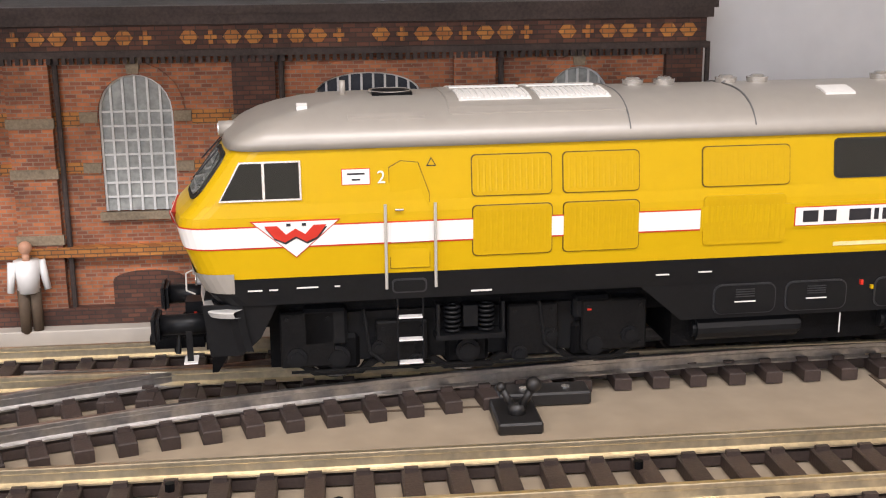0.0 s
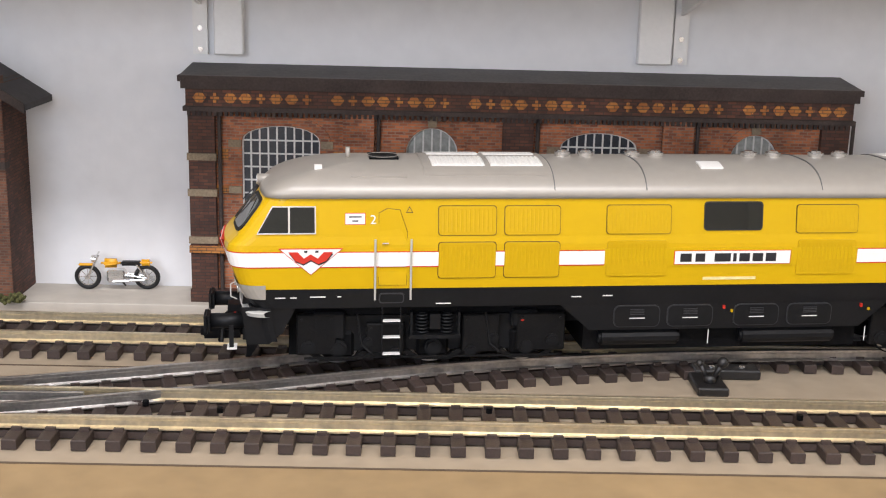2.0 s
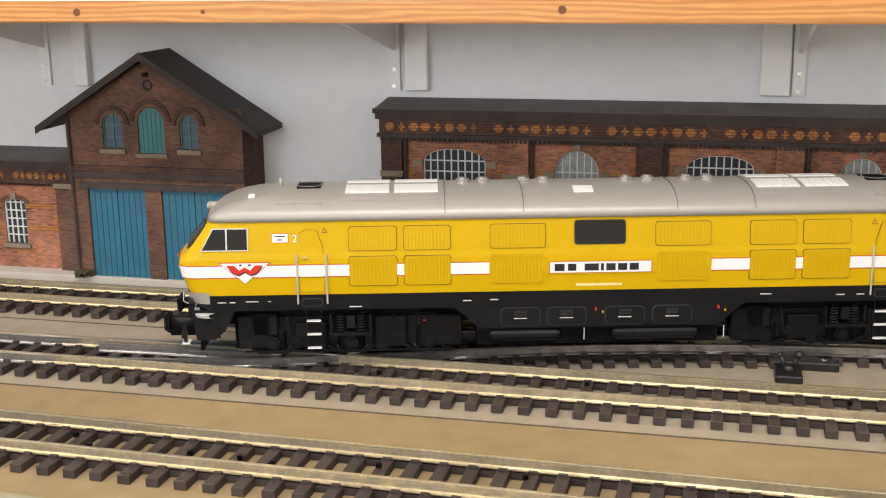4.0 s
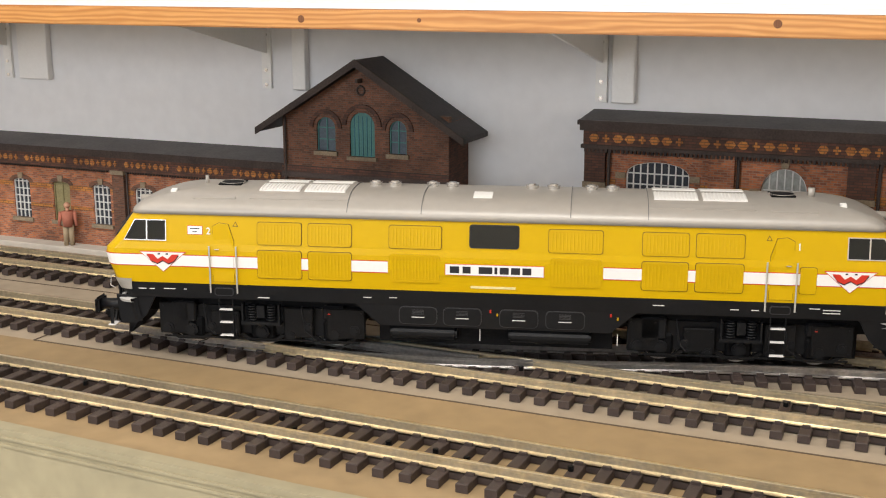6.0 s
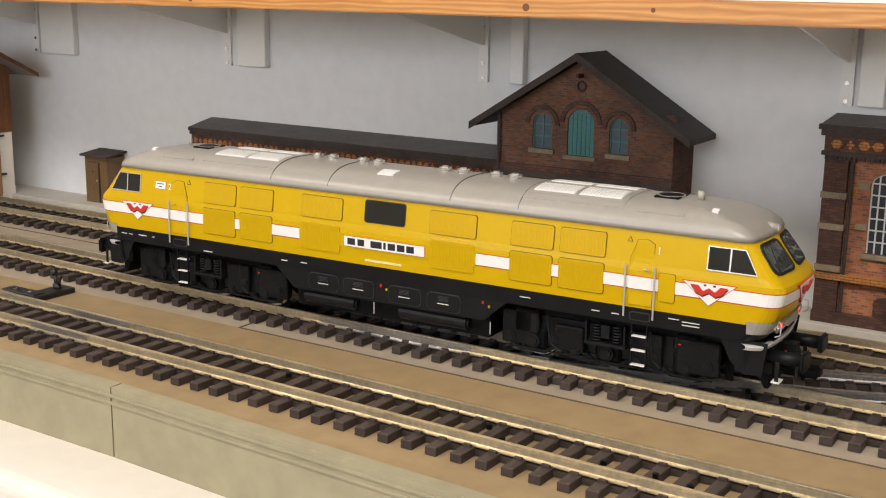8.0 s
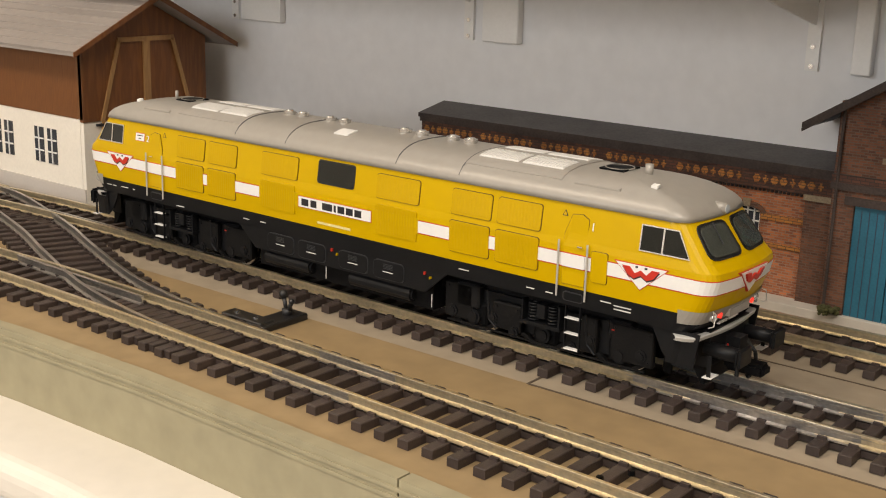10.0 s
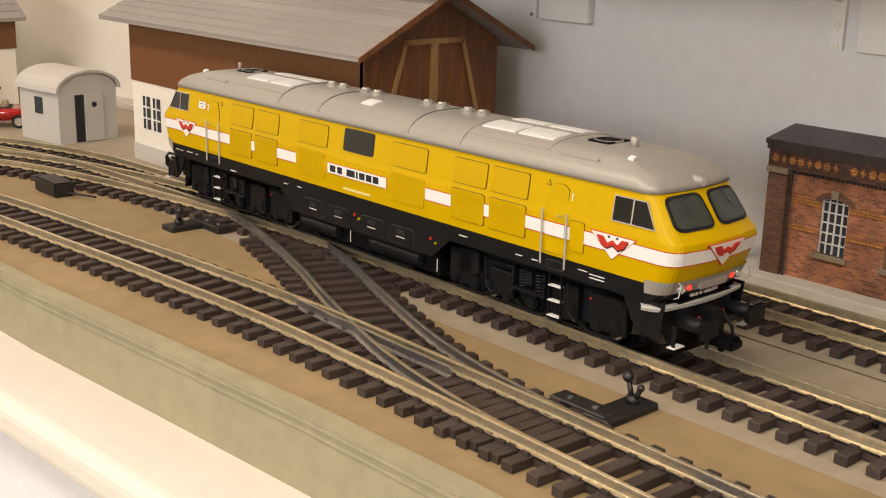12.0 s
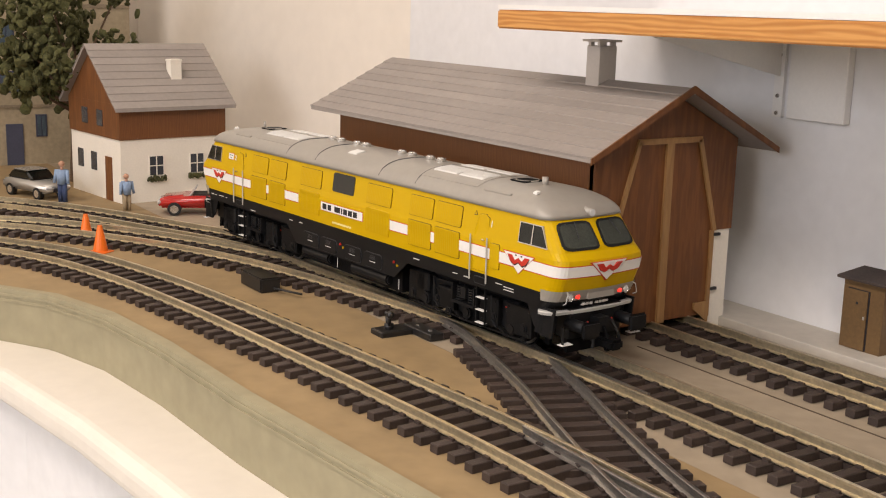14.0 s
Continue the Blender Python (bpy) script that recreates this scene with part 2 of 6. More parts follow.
LEAF = material("olive_foliage_foam", (0.060, 0.060, 0.018), 0.9, vary=0.5, scale=60, random_each=0.3)
BARK = material("brown_bark", (0.09, 0.055, 0.03), 0.9, vary=0.4, scale=50)
FACADE = material("beige_facade_print", (0.33, 0.27, 0.18), 0.85, vary=0.2, scale=12)
FACADE_BLUE = material("blue_grey_window_print", (0.055, 0.080, 0.105), 0.5, vary=0.3, scale=40)
FACADE_FRAME = material("dark_blue_frame_print", (0.05, 0.055, 0.09), 0.6)


# ---- mesh helpers ----
def part(name, bm, mat, parent=None, label="", smooth=False, at=None):
    me = bpy.data.meshes.new(name)
    bmesh.ops.recalc_face_normals(bm, faces=bm.faces)
    bm.to_mesh(me)
    bm.free()
    me.materials.append(mat)
    if smooth:
        me.polygons.foreach_set("use_smooth", [True] * len(me.polygons))
    ob = new(name, me)
    if parent is not None:
        ob.parent = parent
    if at is not None:
        ob.matrix_basis = at
    if label:
        ob["label"] = label
    return ob


def thing(name, m, label, category, group="", kind=""):
    ob = new(name)
    ob.empty_display_size = 0.01
    ob.matrix_basis = m
    return tagged(ob, label, category, group, kind)


def box(bm, x0, y0, z0, x1, y1, z1):
    v = [bm.verts.new(c) for c in ((x0, y0, z0), (x1, y0, z0), (x1, y1, z0), (x0, y1, z0), (x0, y0, z1), (x1, y0, z1), (x1, y1, z1), (x0, y1, z1))]
    for f in ((3, 2, 1, 0), (4, 5, 6, 7), (0, 1, 5, 4), (1, 2, 6, 5), (2, 3, 7, 6), (3, 0, 4, 7)):
        bm.faces.new([v[i] for i in f])


def boxes(*specs):
    bm = bmesh.new()
    for s in specs:
        box(bm, *s)
    return bm


def soft_box(x0, y0, z0, x1, y1, z1, r, seg=2):
    bm = boxes((x0, y0, z0, x1, y1, z1))
    bmesh.ops.bevel(bm, geom=list(bm.edges), offset=r, segments=seg, affect="EDGES", clamp_overlap=True)
    return bm


def prism(bm, pts, y0, y1):
    """Outline in x, z pushed from y0 to y1."""
    a = [bm.verts.new((x, y0, z)) for x, z in pts]
    b = [bm.verts.new((x, y1, z)) for x, z in pts]
    bm.faces.new(a)
    bm.faces.new(b[::-1])
    for i in range(len(pts)):
        j = (i + 1) % len(pts)
        bm.faces.new((a[i], b[i], b[j], a[j]))


def prisms(y0, y1, *outlines):
    bm = bmesh.new()
    for o in outlines:
        prism(bm, o, y0, y1)
    return bm


def tube(bm, p, q, r, n=8, r2=None):
    p, q = Vector(p), Vector(q)
    d = q - p
    m = Matrix.Translation((p + q) / 2) @ d.to_track_quat("Z", "Y").to_matrix().to_4x4()
    bmesh.ops.create_cone(bm, cap_ends=True, segments=n, radius1=r, radius2=r if r2 is None else r2, depth=d.length, matrix=m)


def tubes(*specs, n=8):
    bm = bmesh.new()
    for s in specs:
        tube(bm, *s[:3], *(s[3:] if len(s) > 3 else (n,)))
    return bm


def ring(bm, centre, axis, radius, thick, n=20, k=8):
    m = Matrix.Translation(centre) @ Vector(axis).to_track_quat("Z", "Y").to_matrix().to_4x4()
    grid = []
    for i in range(n):
        a = 2 * math.pi * i / n
        grid.append([bm.verts.new(m @ Vector(((radius + thick * math.cos(b)) * math.cos(a), (radius + thick * math.cos(b)) * math.sin(a), thick * math.sin(b)))) for b in [2 * math.pi * j / k for j in range(k)]])
    for i in range(n):
        for j in range(k):
            bm.faces.new((grid[i][j], grid[(i + 1) % n][j], grid[(i + 1) % n][(j + 1) % k], grid[i][(j + 1) % k]))


def rounded(x0, z0, x1, z1, r, n=4):
    pts = []
    for cx, cz, a0 in ((x1 - r, z0 + r, -90), (x1 - r, z1 - r, 0), (x0 + r, z1 - r, 90), (x0 + r, z0 + r, 180)):
        for i in range(n + 1):
            a = radians(a0 + 90 * i / n)
            pts.append((cx + r * math.cos(a), cz + r * math.sin(a)))
    return pts


def arch(x0, x1, z0, z1, rise, n=10):
    """Opening outline with an arched head; z1 is the springing."""
    pts = [(x0, z0), (x1, z0)]
    c = (x0 + x1) / 2
    h = (x1 - x0) / 2
    for i in range(n + 1):
        a = math.pi * i / n
        pts.append((c + h * math.cos(a), z1 + rise * math.sin(a)))
    return pts


def arch_band(x0, x1, z1, rise, w, n=12):
    c, h = (x0 + x1) / 2, (x1 - x0) / 2
    outer = [(c + (h + w) * math.cos(math.pi * i / n), z1 + (rise + w) * math.sin(math.pi * i / n)) for i in range(n + 1)]
    inner = [(c + h * math.cos(math.pi * i / n), z1 + rise * math.sin(math.pi * i / n)) for i in range(n + 1)]
    return outer, inner


def band(bm, outer, inner, y0, y1):
    n = len(outer)
    rows = [[bm.verts.new((x, y, z)) for x, z in line] for line, y in ((outer, y0), (inner, y0), (inner, y1), (outer, y1))]
    for i in range(n - 1):
        for k in range(4):
            a, b = rows[k], rows[(k + 1) % 4]
            bm.faces.new((a[i], a[i + 1], b[i + 1], b[i]))
    for i in (0, n - 1):
        bm.faces.new([rows[k][i] for k in range(4)])


def wall_with_holes(bm, x0, x1, z0, z1, holes, y0, y1):
    """A slab whose openings (x0, x1, z0, springing, rise) go right through; holes sorted by x, apart."""
    x = x0
    for hx0, hx1, hz0, hs, rise in holes:
        if hx0 > x + 1e-6:
            box(bm, x, y0, z0, hx0, y1, z1)
        if hz0 > z0 + 1e-6:
            box(bm, hx0, y0, z0, hx1, y1, hz0)
        n = 10
        c, h = (hx0 + hx1) / 2, (hx1 - hx0) / 2
        arc = [(c - h * math.cos(math.pi * i / n), hs + rise * math.sin(math.pi * i / n)) for i in range(n + 1)]
        for i in range(n):
            a, b = arc[i], arc[i + 1]
            prism(bm, [a, b, (b[0], z1), (a[0], z1)], y0, y1)
        x = hx1
    if x1 > x + 1e-6:
        box(bm, x, y0, z0, x1, y1, z1)
    bmesh.ops.remove_doubles(bm, verts=list(bm.verts), dist=1e-5)


GROUND = -0.0155
PAVE = -0.006
WALL_Y = 0.290


# ---- setting ----
def setting(name, bm, mat, label, category):
    return tagged(part(name, bm, mat), label, category, kind="structure")


setting("ground", boxes((-2.75, -0.061, GROUND - 0.012, 1.6, WALL_Y, GROUND)), BOARD_GREY, "grey-tan painted baseboard under the model railway", "baseboard")
bm = bmesh.new()
FRONT = [(1.6, -0.280), (-0.035, -0.257), (-0.217, -0.248), (-0.408, -0.239), (-0.657, -0.235), (-0.80, -0.240), (-0.97, -0.253), (-1.16, -0.269), (-1.325, -0.275), (-1.449, -0.288), (-1.549, -0.316), (-1.612, -0.358), (-1.70, -0.46), (-1.78, -0.70)]
prev = None
for x, y in FRONT:
    cur = (bm.verts.new((x, -0.062, GROUND + 0.0004)), bm.verts.new((x, y, GROUND + 0.0004)))
    if prev:
        bm.faces.new((prev[0], prev[1], cur[1], cur[0]))
    prev = cur
end = (bm.verts.new((-2.75, -0.062, GROUND + 0.0004)), bm.verts.new((-2.75, -0.7, GROUND + 0.0004)))
bm.faces.new((prev[0], prev[1], end[1], end[0]))
geom = bmesh.ops.extrude_face_region(bm, geom=list(bm.faces))
bmesh.ops.translate(bm, verts=[v for v in geom["geom"] if isinstance(v, bmesh.types.BMVert)], vec=(0, 0, -0.012))
setting("ground_front", bm, BOARD, "brown painted front strip of the baseboard", "baseboard")
setting("pavement", soft_box(-2.75, 0.232, GROUND, 1.6, WALL_Y, PAVE, 0.0006, 1), PLATFORM, "pale painted pavement strip along the wall", "pavement")
bm = boxes((-0.44, -0.0635, GROUND + 0.0002, 1.5, -0.0617, GROUND + 0.0009), (-0.442, -0.063, GROUND + 0.0002, -0.440, -0.030, GROUND + 0.0006), (0.599, 0.05, GROUND, 0.601, 0.125, GROUND + 0.0006),
           (-1.12, 0.1050, GROUND, 0.4, 0.1064, GROUND + 0.0006), (-0.463, 0.050, GROUND, -0.461, 0.105, GROUND + 0.0006))
setting("trim_seam", bm, SEAM, "dark joint between two baseboard panels", "board seam")
setting("wall_north", boxes((-1.847, WALL_Y, -0.4, 1.9, WALL_Y + 0.08, 1.8)), WALL, "white roughly painted room wall behind the layout", "wall")
d = (Vector((-2.72, 0.17, 0)) - Vector((-1.847, WALL_Y, 0)))
bm = boxes((0, 0, -0.4, d.length, 0.08, 1.8))
ob = setting("wall_west", bm, WALL_WARM, "cream painted wall around the corner", "wall")
ob.matrix_basis = Matrix.Translation((-1.847, WALL_Y + 0.001, 0)) @ Matrix.Rotation(math.atan2(d.y, d.x), 4, "Z") @ Matrix.Diagonal((1, -1, 1, 1))
setting("wall_far_west", boxes((-2.80, -2.6, -0.4, -2.72, 0.3, 1.8)), WALL_WARM, "cream painted room wall", "wall")
setting("wall_east", boxes((1.9, -2.6, -0.4, 1.98, 0.36, 1.8)), WALL_WARM, "cream painted room wall", "wall")
setting("wall_south", boxes((-2.8, -2.68, -0.4, 1.98, -2.6, 1.8)), WALL_WARM, "cream painted room wall", "wall")
setting("ceiling", boxes((-2.8, -2.68, 1.8, 1.98, 0.36, 1.86)), WALL_WARM, "white room ceiling", "ceiling")
setting("floor", boxes((-2.8, -2.68, -0.86, 1.98, 0.36, -0.8)), PLATFORM, "pale room floor", "floor")

# fascia boards along the front edge
fascia = thing("fascia", Matrix(), "green-washed wooden fascia board along the layout edge", "fascia board", kind="structure")


def strip(line, z0, z1, y_in, y_out):
    bm = bmesh.new()
    prev = None
    for x, y in line:
        cur = [bm.verts.new(c) for c in ((x, y + y_in, z0), (x, y + y_in, z1), (x, y + y_out, z1), (x, y + y_out, z0))]
        if prev:
            for k in range(4):
                bm.faces.new((prev[k], prev[(k + 1) % 4], cur[(k + 1) % 4], cur[k]))
        else:
            bm.faces.new(cur)
        prev = cur
    bm.faces.new(prev[::-1])
    return bm


part("fascia_board", strip(FRONT[:3] + [(-0.4042, -0.2392)], -0.071, GROUND + 0.004, 0.0, -0.012), GREEN_WOOD, fascia)
part("fascia_board", strip([(-0.4059, -0.2391)] + FRONT[4:], -0.071, GROUND + 0.004, 0.0, -0.012), GREEN_WOOD, fascia)
for dz in (0.0, -0.006):
    part("edge_bead", strip(FRONT, GROUND - 0.004 + dz, GROUND - 0.0015 + dz, -0.0115, -0.0132), GREEN_WOOD, fascia)
SILL_LINE = [(1.6, -0.290), (-0.035, -0.262), (-0.408, -0.245), (-0.657, -0.240), (-0.80, -0.246), (-0.97, -0.258), (-1.16, -0.270), (-1.325, -0.285), (-1.50, -0.312), (-1.66, -0.40), (-1.80, -0.66)]
setting("window_sill", strip(SILL_LINE, -0.104, -0.0705, 0.02, -0.082), SILL, "cream white rounded window sill in front of the layout", "sill")
sill = bpy.data.objects["window_sill"]
bev = sill.modifiers.new("round", "BEVEL")
bev.width, bev.segments, bev.limit_method, bev.angle_limit = 0.012, 4, "ANGLE", radians(60)
setting("wall_below_sill", strip(SILL_LINE, -0.8, -0.105, 0.01, -0.055), WALL, "pale wall below the sill", "wall")


# ---- track ----
def smooth_line(pts, step=0.004):
    """A dense centre line through the points, by a Catmull-Rom curve."""
    p = [Vector(c) for c in pts]
    p = [2 * p[0] - p[1]] + p + [2 * p[-1] - p[-2]]
    dense = []
    for i in range(1, len(p) - 2):
        n = max(2, int((p[i + 1] - p[i]).length / step))
        for k in range(n):
            t = k / n
            a, b, c, e = p[i - 1], p[i], p[i + 1], p[i + 2]
            dense.append(0.5 * ((2 * b) + (c - a) * t + (2 * a - 5 * b + 4 * c - e) * t * t + (3 * b - a - 3 * c + e) * t ** 3))
    dense.append(p[-2])
    return dense


RAIL_PROFILE = [(-0.0034, -0.0080), (0.0034, -0.0080), (0.0034, -0.0072), (0.0008, -0.0062), (0.0008, -0.0028), (0.0016, -0.0020), (0.0016, -0.0003), (0.0012, 0.0), (-0.0012, 0.0), (-0.0016, -0.0003), (-0.0016, -0.0020), (-0.0008, -0.0028), (-0.0008, -0.0062), (-0.0034, -0.0072)]


def sweep_rail(line, off, lift=0.0):
    bm = bmesh.new()
    prev = None
    for i, c in enumerate(line):
        t = (line[min(i + 1, len(line) - 1)] - line[max(i - 1, 0)]).normalized()
        n = Vector((-t.y, t.x))
        cur = [bm.verts.new((c.x + n.x * (off + u), c.y + n.y * (off + u), w + lift)) for u, w in RAIL_PROFILE]
        if prev:
            for k in range(len(cur)):
                bm.faces.new((prev[k], prev[(k + 1) % len(cur)], cur[(k + 1) % len(cur)], cur[k]))
        else:
            bm.faces.new(cur)
        prev = cur
    bm.faces.new(prev[::-1])
    return bm


tie_bm = bmesh.new()
box(tie_bm, -0.0045, -0.044, GROUND + 0.0007, 0.0045, 0.044, -0.0083)
bmesh.ops.bevel(tie_bm, geom=[e for e in tie_bm.edges if all(v.co.z > -0.009 for v in e.verts)], offset=0.0006, segments=1, affect="EDGES")
for s in (-1, 1):
    for u in (-0.0052, 0.0052):
        box(tie_bm, -0.0030, s * 0.02375 + u - 0.0013, -0.0084, 0.0030, s * 0.02375 + u + 0.0013, -0.0062)
    box(tie_bm, 0.004, s * 0.02375 - 0.0028, GROUND + 0.0012, 0.0168, s * 0.02375 + 0.0028, -0.0098)
tie_mesh = bpy.data.meshes.new("tie")
bmesh.ops.recalc_face_normals(tie_bm, faces=tie_bm.faces)
tie_bm.to_mesh(tie_mesh)
tie_bm.free()
tie_mesh.materials.append(TIE)


def track(points, label, rail, spacing=0.0205, lift=0.0, dense=False, skip=None):
    ob = thing("track", Matrix(), label, "track", "model railway tracks", kind="structure")
    line = points if dense else smooth_line(points)
    line = [Vector(c) for c in line]
    part("rail", sweep_rail(line, 0.02375, lift), rail, ob)
    part("rail", sweep_rail(line, -0.02375, lift), rail, ob)
    walked, want = 0.0, 0.01
    for i in range(1, len(line)):
        a, b = line[i - 1], line[i]
        seg = (b - a).length
        while walked + seg >= want:
            c = a.lerp(b, (want - walked) / seg)
            if skip is None or not skip(c.x):
                tie = new("tie", tie_mesh)
                tie.parent = ob
                tie.matrix_basis = pose(c.x, c.y, lift, 0, 0, math.degrees(math.atan2(b.y - a.y, b.x - a.x)) + random.uniform(-0.6, 0.6))
            want += spacing + random.uniform(-0.0006, 0.0006)
        walked += seg
    return ob


T0 = [(1.5, 0.161), (0.6, 0.162), (-0.3, 0.163), (-0.9, 0.164), (-1.15, 0.164), (-1.55, 0.165)]
T1 = [(1.5, 0.0), (0.3, 0.0), (-0.3, -0.001), (-0.55, 0.0003), (-0.70, 0.0030), (-0.85, 0.0060), (-1.0, 0.0070), (-1.12, 0.0050), (-1.23, -0.002), (-1.354, -0.018), (-1.49, -0.043), (-1.614, -0.078), (-1.745, -0.137), (-1.862, -0.212), (-1.935, -0.275), (-1.99, -0.36), (-2.03, -0.46)]
T2 = [(1.5, -0.206), (0.9, -0.194), (0.3, -0.182), (-0.3, -0.170), (-0.6, -0.164), (-0.9, -0.160), (-1.1, -0.172), (-1.25, -0.187), (-1.41, -0.205), (-1.56, -0.230), (-1.69, -0.266), (-1.79, -0.320), (-1.87, -0.39), (-1.93, -0.50)]
T3 = [(-1.25, 0.002), (-1.35, -0.003), (-1.45, -0.009), (-1.6, -0.022), (-1.72, -0.055), (-1.817, -0.097), (-1.921, -0.142), (-2.025, -0.196), (-2.105, -0.255), (-2.17, -0.34), (-2.20, -0.42)]
CROSS_A = smooth_line([(0.66, 0.1610), (0.58, 0.1600), (0.50, 0.1565), (0.35, 0.1400), (0.20, 0.1070), (0.05, 0.0555), (-0.10, 0.0120), (-0.25, -0.0030), (-0.38, -0.0008)])
CROSS_B = smooth_line([(-0.50, -0.1660), (-0.60, -0.1635), (-0.72, -0.1560), (-0.835, -0.1350), (-0.957, -0.0930), (-1.04, -0.0610), (-1.125, -0.0340), (-1.22, -0.0085), (-1.32, -0.0020)])
track(T0, "straight track with bright rails running into the engine shed", RAIL)
track(T1, "straight middle track with brass rails, curving away at its end", RAIL)
track(T2, "front track with brass rails and dark ties, curving away at its end", RAIL)
track(T3, "curved branch track beside the house", RAIL, lift=-0.0005)
track(CROSS_A, "curved crossover track with dark nickel rails", RAIL_DARK, lift=-0.0006, dense=True, skip=lambda x: x > 0.42 or x < -0.14)
track(CROSS_B, "curved crossover track with dark nickel rails", RAIL_DARK, lift=-0.0006, dense=True, skip=lambda x: x > -0.66 or x < -1.17)


# check rails and frogs of the turnouts, as short inner rails
def check_rail(points, label):
    ob = part("check_rail", sweep_rail([Vector(c) for c in points], 0.0, -0.0008), RAIL_DARK)
    return tagged(ob, label, "check rail", "check rails", kind="structure")


check_rail([(-0.02, 0.0165), (-0.14, 0.0165), (-0.19, 0.0135)], "short dark check rail inside the turnout")
check_rail([(0.30, 0.1455), (0.20, 0.1455), (0.15, 0.1480)], "short dark check rail inside the turnout")
check_rail([(-0.78, -0.1440), (-0.92, -0.1420), (-0.97, -0.140)], "short dark check rail inside the turnout")
check_rail([(-0.98, -0.0100), (-1.10, -0.0110), (-1.15, -0.016)], "short dark check rail inside the turnout")


def switch_motor(x, y, turn, flip=1):
    ob = thing("switch_motor", pose(x, y, GROUND, 0, 0, turn), "black plastic switch lever box beside the track", "switch motor", "switch motors")
    part("base_plate", soft_box(-0.011, -0.022, 0, 0.011, 0.030, 0.006, 0.001, 1), PLASTIC, ob)
    part("side_plate", soft_box(-0.006, 0.012, 0.0004, 0.042 * flip, 0.028, 0.0075, 0.001, 1) if flip > 0 else soft_box(-0.042, 0.012, 0.0004, 0.006, 0.028, 0.0075, 0.001, 1), PLASTIC, ob)
    bm = bmesh.new()
    tube(bm, (0, -0.008, 0.005), (0, -0.008, 0.011), 0.0045, 10)
    tube(bm, (-0.002, -0.008, 0.009), (-0.007, -0.006, 0.0185), 0.0019, 8)
    tube(bm, (0.002, -0.009, 0.009), (0.007, -0.011, 0.0200), 0.0019, 8)
    bmesh.ops.create_uvsphere(bm, u_segments=10, v_segments=6, radius=0.0026, matrix=Matrix.Translation((-0.0075, -0.006, 0.0190)))
    bmesh.ops.create_uvsphere(bm, u_segments=10, v_segments=6, radius=0.0040, matrix=Matrix.Translation((0.0075, -0.011, 0.0215)))
    part("lever", bm, PLASTIC, ob, smooth=True)
    for u in (0.008, 0.030):
        part("screw", tubes(((u * flip, 0.020, 0.0072), (u * flip, 0.020, 0.0082), 0.0022)), CHROME, ob, "small bright screw head")
    return ob


switch_motor(0.3985, 0.0895, 0)
switch_motor(-0.674, -0.086, 180)
switch_motor(-1.265, -0.073, 0)
drive = thing("point_drive", pose(-1.490, -0.112, GROUND) @ Matrix.Scale(0.84, 4), "black box-shaped point drive beside the track", "point drive")
part("case", soft_box(-0.035, -0.014, 0, 0.030, 0.014, 0.020, 0.002, 2), PLASTIC, drive)
part("rod", tubes(((0.03, 0.004, 0.006), (0.075, 0.022, 0.006), 0.0015)), PLASTIC, drive)
pin_mesh = tubes(((0, 0, -0.0083), (0, 0, -0.0048), 0.0022), n=6)
first = tagged(part("track_screw", pin_mesh, BLACK_DULL), "dark screw head in a tie", "screw", "track screws")
first.matrix_basis = pose(0.02, 0.014, 0)
for x, y in ((0.10, -0.010), (0.24, 0.012), (0.31, -0.011), (0.44, 0.010), (-0.014, -0.1795), (0.023, -0.1796), (0.0485, -0.1848), (-0.11, -0.166), (-0.09, -0.182), (0.12, -0.172), (0.14, -0.192), (0.22, -0.170), (-0.22, -0.184), (-0.3, -0.160), (-0.31, -0.180), (0.069, 0.0045), (-0.55, 0.010), (-0.48, -0.012)):
    copy_thing(first, pose(x, y, 0))


# ---- locomotive ----
LEVELS = [(0.0470, 0.3300, 0.0485), (0.0520, 0.3345, 0.0488), (0.0605, 0.3390, 0.0492), (0.0748, 0.3445, 0.0496), (0.0755, 0.3447, 0.0497), (0.0853, 0.3470, 0.0497), (0.0860, 0.3470, 0.0497), (0.0900, 0.3462, 0.0494), (0.0955, 0.3405, 0.0484), (0.1205, 0.3215, 0.0452)]


def level_at(z):
    for (z0, x0, y0), (z1, x1, y1) in zip(LEVELS, LEVELS[1:]):
        if z <= z1:
            t = (z - z0) / (z1 - z0)
            return x0 + (x1 - x0) * t, y0 + (y1 - y0) * t
    return LEVELS[-1][1:]


def plan(lx, ly, corner=0.014, bow=0.006, grow=0.0):
    """Body outline seen from above: straight sides, rounded corners, bowed ends."""
    pts = []
    for sx, sy in ((1, -1), (1, 1), (-1, 1), (-1, -1)):
        arc = []
        for i in range(7):
            a = radians(90 * i / 6)
            arc.append((sx * (lx - bow * 0.62 - corner + corner * math.sin(a) + grow), sy * (ly - corner * 0.8 + corner * 0.8 * math.cos(a) + grow)))
        if sx * sy > 0:
            arc = arc[::-1]
        if (sx, sy) in ((1, 1), (-1, -1)):
            for k in (-0.6, -0.3, 0, 0.3, 0.6):
                y = k * ly * (1 if sx > 0 else -1)
                pts.append((sx * (lx - bow * (k * k) + grow), y))
        pts += arc
    return pts


